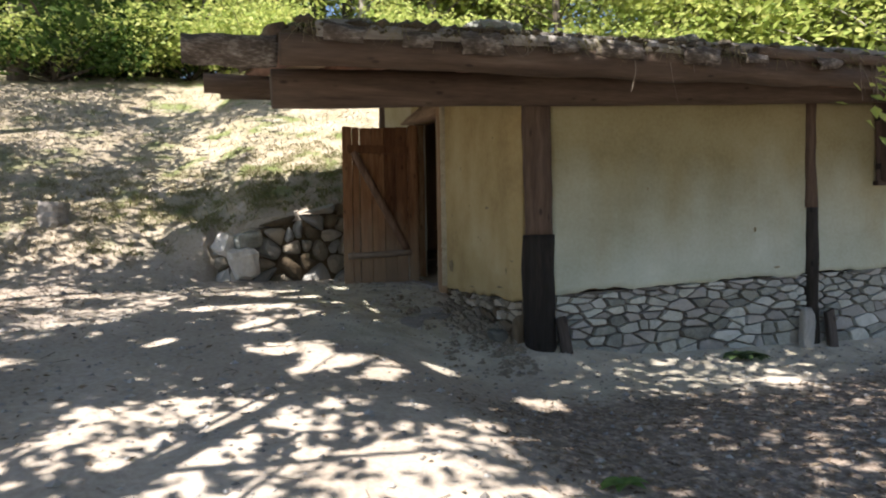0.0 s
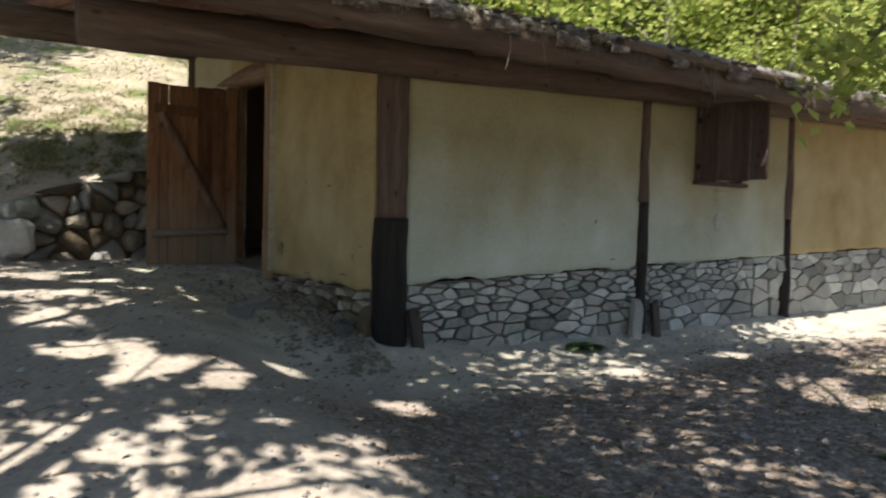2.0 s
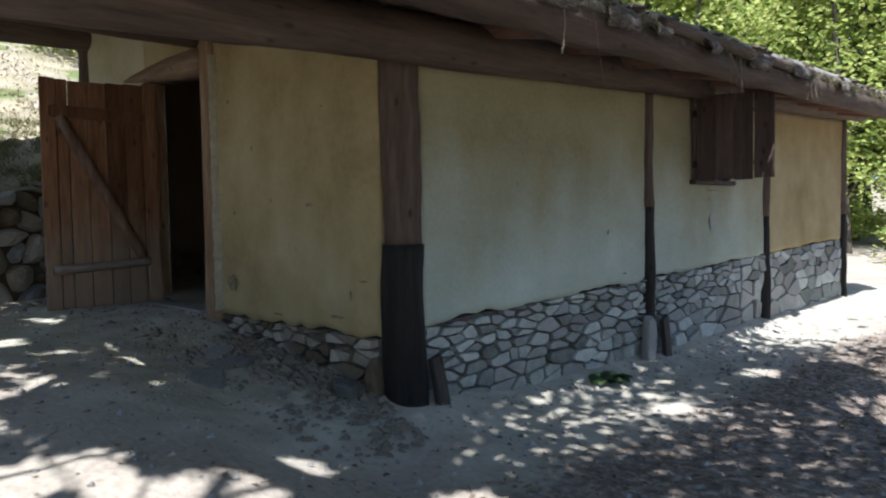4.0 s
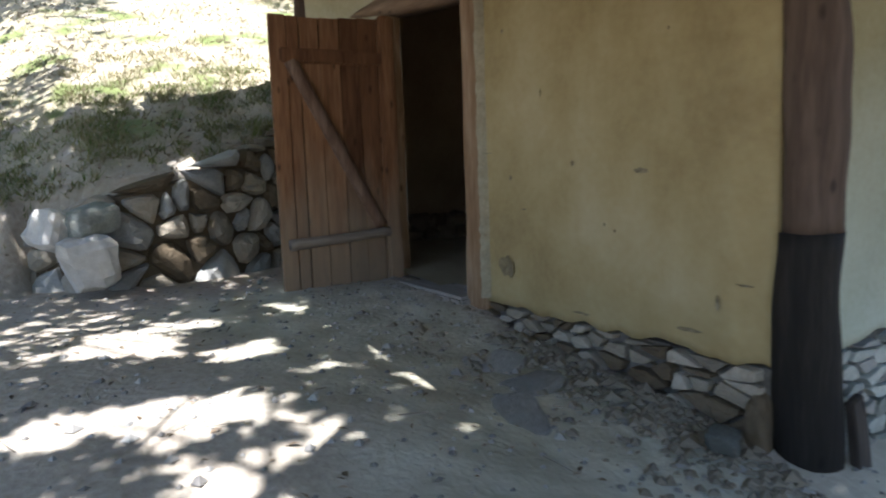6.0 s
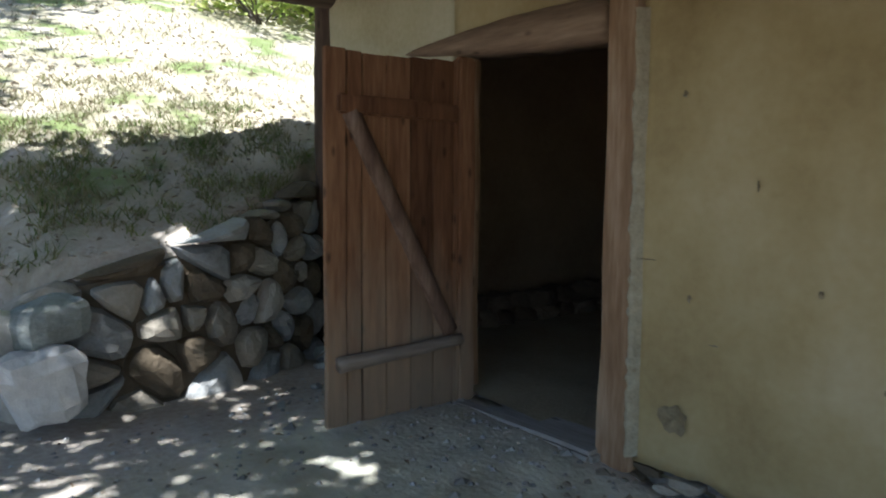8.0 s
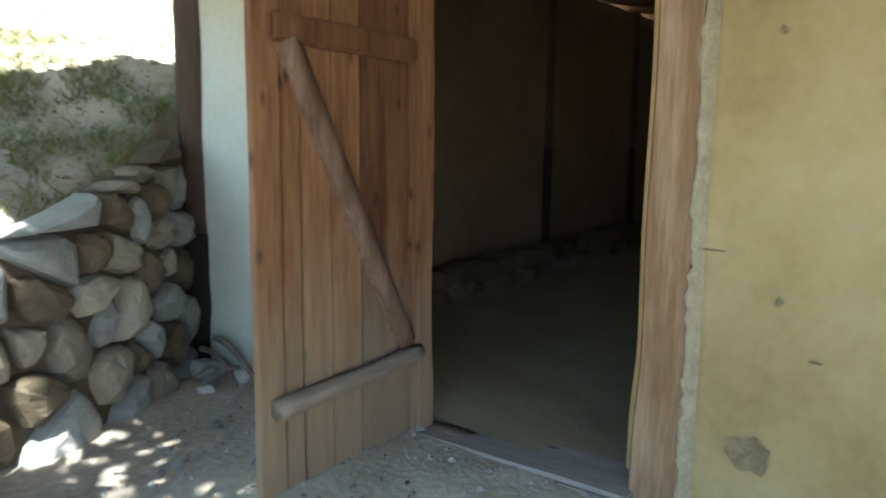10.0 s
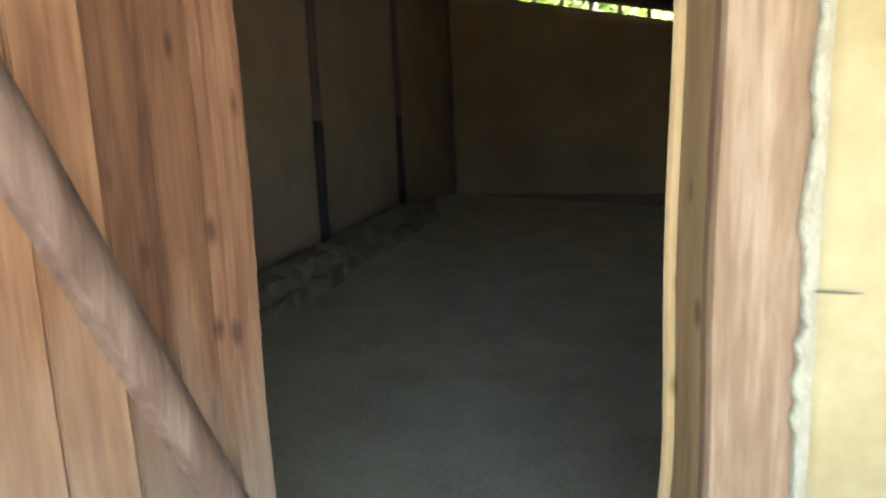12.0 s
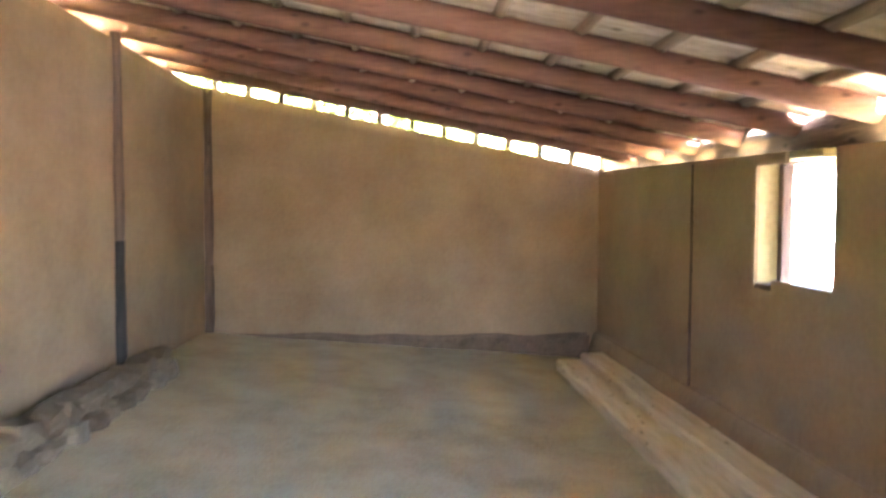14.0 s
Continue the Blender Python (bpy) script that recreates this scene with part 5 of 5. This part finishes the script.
leaning_board(3.18, -0.09, 0.055, 0.022, 0.36, -4, 2, "dark rotten board leaning beside a wall post")
for i, (x, y) in enumerate(((-0.55, 1.05), (-0.45, 1.35), (-0.8, 0.75))):
    rock("step_stone", (x, y, ground_z(x, y) - 0.018), (0.46, 0.24, 0.06), STONE_DIM, "worn flat stone bedded in the slope below the door", 410 + i, (4, -8, 30 * i), "step stones")


def build_stump(x, y):
    z = ground_z(x, y)
    e = empty("tree_stump", (x, y, z), "grey weathered tree stump on the hillside", "stump")
    bm = log_bm((0, 0, -0.1), (0.02, 0, 0.26), 0.21, 0.19, sides=16, segs=5, seed=8, rough=0.14)
    part("stump_body", bm, LOG_GREY, e, smooth=False)


build_stump(-4.5, 5.5)


def build_weed(x, y, size, n, seed, label, material):
    r = random.Random(seed)
    e = empty("weed", (x, y, ground_z(x, y)), label, "plant", "weeds")
    for i in range(n):
        a = 6.28 * i / n + r.uniform(-0.3, 0.3)
        ln = size * r.uniform(0.7, 1.15)
        bm = bmesh.new()
        d, sd = Vector((math.cos(a), math.sin(a), 0)), Vector((-math.sin(a), math.cos(a), 0))
        rows_ = []
        for k in range(6):
            t = k / 5
            w = ln * 0.30 * math.sin(math.pi * (0.12 + 0.86 * t)) ** 0.8
            c = d * ln * t + Vector((0, 0, ln * (0.55 * t - 0.55 * t * t) + 0.01))
            rows_.append([bm.verts.new(c - sd * w + Vector((0, 0, 0.25 * w))), bm.verts.new(c), bm.verts.new(c + sd * w + Vector((0, 0, 0.25 * w)))])
        for k in range(5):
            for q in range(2):
                bm.faces.new((rows_[k][q], rows_[k][q + 1], rows_[k + 1][q + 1], rows_[k + 1][q]))
        part("leaf", bm, material, e, smooth=True)


build_weed(-0.66, -2.52, 0.125, 6, 1, "broad-leaved green weed growing from the bare earth", FRESH_WEED)
build_weed(-0.85, -2.95, 0.07, 6, 2, "small green weed in the earth", FRESH_WEED)
build_weed(2.05, -0.16, 0.19, 16, 3, "dark green weed at the foot of the plinth", WEED)
build_weed(2.16, -0.2, 0.14, 12, 4, "dark green weed at the foot of the plinth", WEED)
build_weed(1.55, -3.0, 0.10, 8, 5, "small green weed in the litter", FRESH_WEED)


# ---- marks on the plaster ----
def chip(x, y, z, w, h, axis, seed, material, parent):
    """A shallow broken place in the plaster, ragged in outline."""
    r = random.Random(seed)
    bm = bmesh.new()
    c = bm.verts.new((0, 0, 0))
    ring = []
    for i in range(14):
        a = 6.283 * i / 14
        q = r.uniform(0.55, 1.0)
        p = (math.cos(a) * w * q, math.sin(a) * h * q)
        ring.append(bm.verts.new((-0.011, p[0], p[1]) if axis == 0 else (p[0], -0.011, p[1])))
    c.co = (-0.004, 0, 0) if axis == 0 else (0, -0.004, 0)
    for i in range(14):
        bm.faces.new((c, ring[i], ring[(i + 1) % 14]))
    ob = part("chip", bm, material, parent)
    ob.location = (x, y, z)
    return ob


door_bay = bpy.data.objects["wall_door_bay"]
win_bay = bpy.data.objects["wall_front_window"]
front_bay = bpy.data.objects["wall_front_bay"]
STAIN = mat("brown_clay_stain", [(0.3, (0.13, 0.10, 0.055)), (0.7, (0.28, 0.23, 0.135))], scale=22, rough=0.98, bump=0.8, fine=70, fine_mix=0.45)
CHIP = mat("bare_clay_chip", [(0.3, (0.15, 0.12, 0.07)), (0.7, (0.32, 0.27, 0.17))], scale=14, rough=0.98, bump=0.8, fine=60)
for i, (y, z, w, h) in enumerate(((1.84, 0.24, 0.085, 0.088), (0.78, 0.82, 0.055, 0.018), (1.83, 1.63, 0.014, 0.020), (1.78, 0.78, 0.014, 0.022), (2.0, 0.93, 0.06, 0.004),
                                  (1.25, 0.86, 0.012, 0.02), (1.02, 0.55, 0.01, 0.014), (0.95, 0.52, 0.008, 0.012), (0.35, 0.25, 0.012, 0.05), (0.22, 0.34, 0.05, 0.008),
                                  (0.5, 0.10, 0.08, 0.012), (1.2, 0.06, 0.09, 0.010), (0.62, 1.45, 0.009, 0.012), (1.5, 1.25, 0.006, 0.03), (1.66, 0.60, 0.03, 0.006))):
    chip(0.0, y, z, w, h, 0, 500 + i, STAIN if i == 0 else CHIP, door_bay)
vs, fs = [], []
for i in range(121):
    z = 0.02 + 2.0 * i / 120
    q = 2.064 + 0.024 * noise.noise((z * 6, 2, 2)) + 0.014 * noise.noise((z * 27, 5, 2))
    o = 0.006 * noise.noise((z * 23, 1, 7))
    vs += [(0.002, 2.022, z), (-0.022 + o, 2.038, z), (-0.046 + o, q - 0.012, z), (-0.044 + o, q, z), (-0.01, q + 0.004, z)]
    if i:
        k = 5 * (i - 1)
        fs += [(k + m_, k + m_ + 1, k + m_ + 6, k + m_ + 5) for m_ in range(4)]
mesh_part("plaster_edge", vs, fs, mat("grey_plaster_edge", [(0.3, (0.23, 0.195, 0.125)), (0.7, (0.40, 0.36, 0.255))], scale=16, rough=0.97, bump=0.9, fine=70), door_bay, "ragged grey plaster edge along the jamb", smooth=True)
GREY_PATCH = mat("grey_repair_patch", [(0.3, (0.28, 0.28, 0.23)), (0.7, (0.42, 0.43, 0.37))], scale=12, rough=0.95, bump=0.5, fine=60)
chip(4.28, 0.0, 0.62, 0.10, 0.10, 1, 530, GREY_PATCH, win_bay)
chip(4.25, 0.0, 0.94, 0.20, 0.008, 1, 531, CHIP, win_bay)
chip(4.2, 0.0, 0.85, 0.02, 0.018, 1, 532, CHIP, win_bay)
chip(2.35, 0.0, 0.58, 0.018, 0.03, 1, 533, CHIP, front_bay)
chip(1.2, 0.0, 0.95, 0.014, 0.02, 1, 534, CHIP, front_bay)
chip(2.6, 0.0, 0.22, 0.05, 0.012, 1, 535, CHIP, front_bay)


# ---- stonework: plinth and retaining wall, stone by stone ----
def sloped_body(name, x0, x1, y0, y1, material, label):
    bm = bmesh.new()
    n_ = 24
    rows_ = []
    for i in range(n_ + 1):
        x = x0 + (x1 - x0) * i / n_
        rows_.append([bm.verts.new(q) for q in ((x, y0, -1.0), (x, y0, z_plaster(x) - 0.012), (x, y1, z_plaster(x) - 0.012), (x, y1, -1.0))])
    for i in range(n_):
        for j in range(4):
            bm.faces.new((rows_[i][j], rows_[i][(j + 1) % 4], rows_[i + 1][(j + 1) % 4], rows_[i + 1][j]))
    bm.faces.new(rows_[0][::-1])
    bm.faces.new(rows_[-1])
    bmesh.ops.recalc_face_normals(bm, faces=bm.faces)
    return tagged(part(name, bm, material), label, "wall", kind="structure")


plinth = sloped_body("wall_plinth_front", 0.27, L, 0.05, T - 0.005, MORTAR, "rubble stone plinth in clay mortar under the long wall")
plinth_door = tagged(part("wall_plinth_door", box_bm((0.05, 0.12, -0.9), (T - 0.005, 2.2, -0.012)), MORTAR), "rubble stone footing under the door wall", "wall", kind="structure")
plinth_rear = tagged(part("wall_plinth_rear", box_bm((0.03, 3.3, -0.4), (T - 0.005, W, -0.004)), MORTAR), "stone footing behind the door", "wall", kind="structure")
rnd = random.Random(9)
BROWNS = [stone_mesh(640 + i, LEDGE_STONE) for i in range(12)]


def put_stone(meshes, parent, at, size, rot):
    ob = new("stone", rnd.choice(meshes))
    ob.parent = parent
    ob.matrix_basis = Matrix.LocRotScale(at, Euler(rot), size)
    return ob


def cells(sites, stretch, bounds):
    """Voronoi cells of the sites, by cutting the bounding box; heights count stretch times."""
    out = []
    for i, (ax, az) in enumerate(sites):
        poly = [(max(bounds[0], ax - 0.6), max(bounds[2], az - 0.5)), (min(bounds[1], ax + 0.6), max(bounds[2], az - 0.5)),
                (min(bounds[1], ax + 0.6), min(bounds[3], az + 0.5)), (max(bounds[0], ax - 0.6), min(bounds[3], az + 0.5))]
        for j, (bx, bz) in enumerate(sites):
            if i == j or abs(ax - bx) > 0.9 or not poly:
                continue
            nx_, nz_ = bx - ax, (bz - az) * stretch * stretch
            c = nx_ * (ax + bx) / 2 + nz_ * (az + bz) / 2
            cut = []
            for k in range(len(poly)):
                p, q = poly[k], poly[(k + 1) % len(poly)]
                dp, dq = nx_ * p[0] + nz_ * p[1] - c, nx_ * q[0] + nz_ * q[1] - c
                if dp <= 0:
                    cut.append(p)
                if (dp < 0) != (dq < 0):
                    t = dp / (dp - dq)
                    cut.append((p[0] + (q[0] - p[0]) * t, p[1] + (q[1] - p[1]) * t))
            poly = cut
        out.append(poly)
    return out


def rubble(parent, sites, stretch, bounds, place, materials, joint, depth, dome, top=None, foot=None, blocky=True):
    """Fitted rubble: every cell a stone of its own with a worn, bulging face. place(u, v, out) gives the point."""
    for (su, sv), poly in zip(sites, cells(sites, stretch, bounds)):
        if len(poly) < 3:
            continue
        if top and sv > top(su) + 0.01 or foot and sv < foot(su) - 0.10:
            continue
        if top:
            poly = [(p[0], min(p[1], top(p[0]))) for p in poly]
        cu, cv = sum(p[0] for p in poly) / len(poly), sum(p[1] for p in poly) / len(poly)
        size = max(0.03, min(max(p[0] for p in poly) - min(p[0] for p in poly), max(p[1] for p in poly) - min(p[1] for p in poly)))
        if size < 0.035:
            continue
        # cut the corners and break the edges, so that the outline is worn and uneven
        worn = []
        for k in range(len(poly)):
            p, q, r_ = poly[k - 1], poly[k], poly[(k + 1) % len(poly)]
            w = rnd.uniform(0.03, 0.20) if blocky else rnd.uniform(0.18, 0.34)
            worn += [(q[0] + (p[0] - q[0]) * w, q[1] + (p[1] - q[1]) * w), (q[0] + (r_[0] - q[0]) * w, q[1] + (r_[1] - q[1]) * w)]
            if blocky and math.hypot(r_[0] - q[0], r_[1] - q[1]) > 0.06:
                b_ = rnd.uniform(0.35, 0.65)
                mu, mv = q[0] + (r_[0] - q[0]) * b_, q[1] + (r_[1] - q[1]) * b_
                k_ = rnd.uniform(-0.05, 0.09)
                worn.append((mu + (cu - mu) * k_, mv + (cv - mv) * k_))
        out = rnd.uniform(-0.35, 0.5) * depth * 0.5
        tx, tz = rnd.uniform(-0.10, 0.10), rnd.uniform(-0.10, 0.10)
        k0 = 1 - min(0.45, joint * rnd.uniform(0.6, 1.7) / size)
        vs, fs = [], []
        rings = ((k0, -depth), (k0, out - dome * 0.45), (k0 * 0.95, out - dome * 0.08), (k0 * 0.5, out)) if blocky else \
            ((k0, -depth), (k0, out - dome * 0.75), (k0 * 0.88, out - dome * 0.28), (k0 * 0.55, out - dome * 0.03))
        for sc, o in rings:
            for p in worn:
                u, v = cu + (p[0] - cu) * sc, cv + (p[1] - cv) * sc
                n_ = 0.22 * dome * noise.noise((u * 27, v * 27, 1)) if o > -depth else 0
                vs.append(place(u, v, o + n_ + (tx * (u - cu) + tz * (v - cv) if o > -depth else 0)))
        m_ = len(worn)
        vs.append(place(cu, cv, out + dome * 0.08))
        for ring in range(3):
            for k in range(m_):
                fs.append((ring * m_ + k, ring * m_ + (k + 1) % m_, (ring + 1) * m_ + (k + 1) % m_, (ring + 1) * m_ + k))
        for k in range(m_):
            fs.append((3 * m_ + k, 3 * m_ + (k + 1) % m_, 4 * m_))
        mesh_part("stone", vs, fs, rnd.choice(materials), parent)


def rubble_sites(u0, u1, rows, zfun, jit):
    """Loose courses of stone centres: large stones low, thin flat ones high."""
    out = []
    for c, (z, w) in enumerate(rows):
        u = u0 + rnd.uniform(0, w)
        while u < u1:
            out.append((u, zfun(u, z) + rnd.uniform(-jit, jit)))
            u += w * rnd.choice((0.4, 0.6, 0.8, 1.0, 1.3, 1.7, 2.1))
    return out


ROWS = ((0.10, 0.23), (0.28, 0.18), (0.44, 0.16), (0.57, 0.16), (0.68, 0.165), (0.775, 0.17), (0.855, 0.175), (0.925, 0.18), (0.98, 0.18))
base_z = -0.72
sites = rubble_sites(0.3, 4.9, ROWS, lambda u, t: base_z + t * (z_plaster(u) - base_z) + 0.05 * noise.noise((u * 1.6, t * 2, 2)), 0.024)
rubble(plinth, sites, 2.6, (0.28, 5.0, -0.80, 0.40), lambda u, v, o: (u, 0.0 - o, v), [STONE, STONE, STONE, STONE_DIM, STONE_DIM, PALE_GREY_STONE], 0.013, 0.06, 0.026, top=lambda u: z_plaster(u) - 0.006)
ROWS_FAR = ((0.12, 0.34), (0.33, 0.28), (0.50, 0.26), (0.65, 0.26), (0.78, 0.27), (0.88, 0.28), (0.96, 0.28))
sites = rubble_sites(5.05, L, ROWS_FAR, lambda u, t: base_z + t * (z_plaster(u) - base_z), 0.03)
rubble(plinth, sites, 2.0, (5.0, L, -0.80, 0.45), lambda u, v, o: (u, 0.0 - o, v), [STONE, STONE, STONE_DIM], 0.010, 0.06, 0.022, top=lambda u: z_plaster(u) - 0.006)
sites = rubble_sites(0.15, 2.1, ((0.1, 0.2), (0.34, 0.16), (0.54, 0.14), (0.70, 0.13), (0.83, 0.14), (0.94, 0.15)), lambda u, t: -0.55 + t * 0.55, 0.03)
rubble(plinth_door, sites, 2.4, (0.14, 2.1, -0.6, 0.0), lambda u, v, o: (0.0 - o, u, v), [STONE_BROWN, LEDGE_STONE, STONE_BROWN], 0.016, 0.07, 0.040, top=lambda u: -0.006,
       foot=lambda u: ground_z(-0.08, u))
sites = rubble_sites(3.5, 4.8, ((0.1, 0.2), (0.5, 0.2), (0.9, 0.2)), lambda u, t: -0.25 + t * 0.26, 0.03)
rubble(plinth_rear, sites, 1.4, (3.4, 4.82, -0.3, 0.02), lambda u, v, o: (-0.03 - o, u, v), [STONE, STONE_DIM], 0.012, 0.05, 0.03)


def build_retaining_wall():
    """A dry wall of rounded field stones holding the hill."""
    body = bmesh.new()
    rows_ = []
    for i in range(31):
        x = -2.38 + 2.36 * i / 30
        y = wall_y(x)
        t = wall_top(x)
        rows_.append([body.verts.new(q) for q in ((x, y + 0.12, -0.25), (x, y + 0.17, t - 0.06), (x, y + 0.32, t - 0.03), (x, y + 0.32, -0.25))])
    for i in range(30):
        for j in range(4):
            body.faces.new((rows_[i][j], rows_[i][(j + 1) % 4], rows_[i + 1][(j + 1) % 4], rows_[i + 1][j]))
    body.faces.new(rows_[0][::-1])
    body.faces.new(rows_[-1])
    bmesh.ops.recalc_face_normals(body, faces=body.faces)
    wall = tagged(part("retaining_wall", body, LEDGE_STONE), "dry-laid retaining wall of rounded field stones below the hill", "stone wall", kind="structure")
    px = [p[0] for p in WALL_LINE]
    arc = [0.0]
    for p, q in zip(WALL_LINE, WALL_LINE[1:]):
        arc.append(arc[-1] + math.hypot(q[0] - p[0], q[1] - p[1]))

    def on_line(u):
        x = along(u, arc, px)
        d = (wall_y(x + 0.12) - wall_y(x - 0.12)) / 0.24
        q = math.sqrt(1 + d * d)
        return x, wall_y(x), d / q, -1 / q

    def place(u, v, o):
        x, y, nx_, ny_ = on_line(u)
        return (x + nx_ * o, y + 0.03 + ny_ * o + 0.05 * v, v)

    st = rubble_sites(0.0, arc[-1], ((0.06, 0.30), (0.26, 0.27), (0.45, 0.25), (0.63, 0.25), (0.80, 0.24), (0.96, 0.23), (1.12, 0.22), (1.27, 0.22)), lambda u, t: t, 0.05)
    st = [q for q in st if q[1] < wall_top(on_line(q[0])[0]) + 0.02]
    rubble(wall, st, 1.25, (0.0, arc[-1], -0.15, 1.45), place, [STONE_BROWN, STONE_DIM, STONE_BROWN, STONE_DIM, LEDGE_STONE], 0.022, 0.14, 0.11,
           top=lambda u: wall_top(on_line(u)[0]) + 0.05, blocky=False)
    return wall


build_retaining_wall()
rock("pale_boulder", (-2.06, 3.99, 0.27), (0.36, 0.30, 0.40), WHITE_STONE, "pale squared boulder at the end of the retaining wall", 420, (4, -5, 12), "boulders")
rock("grey_boulder", (-2.27, 4.14, 0.50), (0.28, 0.28, 0.28), WHITE_STONE, "rounded pale boulder on the retaining wall's end", 421, (0, 20, 40), "boulders")
rock("grey_boulder", (-2.02, 4.12, 0.55), (0.36, 0.3, 0.22), STONE, "flat grey boulder on the retaining wall", 422, (0, -10, 20), "boulders")
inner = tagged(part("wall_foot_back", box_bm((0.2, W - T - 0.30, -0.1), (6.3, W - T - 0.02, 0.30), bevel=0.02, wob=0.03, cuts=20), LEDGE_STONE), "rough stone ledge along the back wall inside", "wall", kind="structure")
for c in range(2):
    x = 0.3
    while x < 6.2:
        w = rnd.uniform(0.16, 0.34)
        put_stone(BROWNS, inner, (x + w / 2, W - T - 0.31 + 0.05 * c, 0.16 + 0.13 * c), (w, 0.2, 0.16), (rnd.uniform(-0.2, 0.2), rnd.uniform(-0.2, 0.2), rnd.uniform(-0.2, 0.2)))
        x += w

# small stones and dead roots in the corner behind the door
for i, (x, y, w) in enumerate(((-0.14, 4.62, 0.17), (-0.10, 4.38, 0.12), (-0.22, 4.50, 0.10), (-0.12, 4.12, 0.10), (-0.35, 4.36, 0.07), (-0.6, 3.95, 0.06), (-0.95, 3.7, 0.05))):
    rock("corner_stone", (x, y, ground_z(x, y) + w * 0.22), (w, w * 0.8, w * 0.7), (STONE, WHITE_STONE, STONE_DIM)[i % 3], "small broken stone at the foot of the wall", 440 + i, (5 * i, 8, 40 * i), "corner stones")
for i, (x0, y0, x1, y1, h) in enumerate(((-0.06, 4.66, -0.24, 4.02, 0.20), (-0.10, 4.74, -0.20, 4.30, 0.13), (-0.05, 4.3, -0.30, 3.9, 0.16))):
    bm = log_bm((x0, y0, ground_z(x0, y0) + h), (x1, y1, ground_z(x1, y1) + 0.015), 0.022, 0.011, sides=7, segs=9, seed=450 + i, rough=0.3, bend=0.05)
    log_bm((x0 * 0.5 + x1 * 0.5, y0 * 0.5 + y1 * 0.5, ground_z(x0, y0) + h * 0.55), (x1 - 0.08, y0 * 0.6 + y1 * 0.4, ground_z(x1, y1) + 0.01), 0.012, 0.006, sides=6, segs=6, seed=460 + i, rough=0.3, bm=bm, bend=0.03)
    tagged(part("dead_root", bm, ROOT, smooth=True), "gnarled grey dead root leaning at the wall's foot", "root", "dead roots")
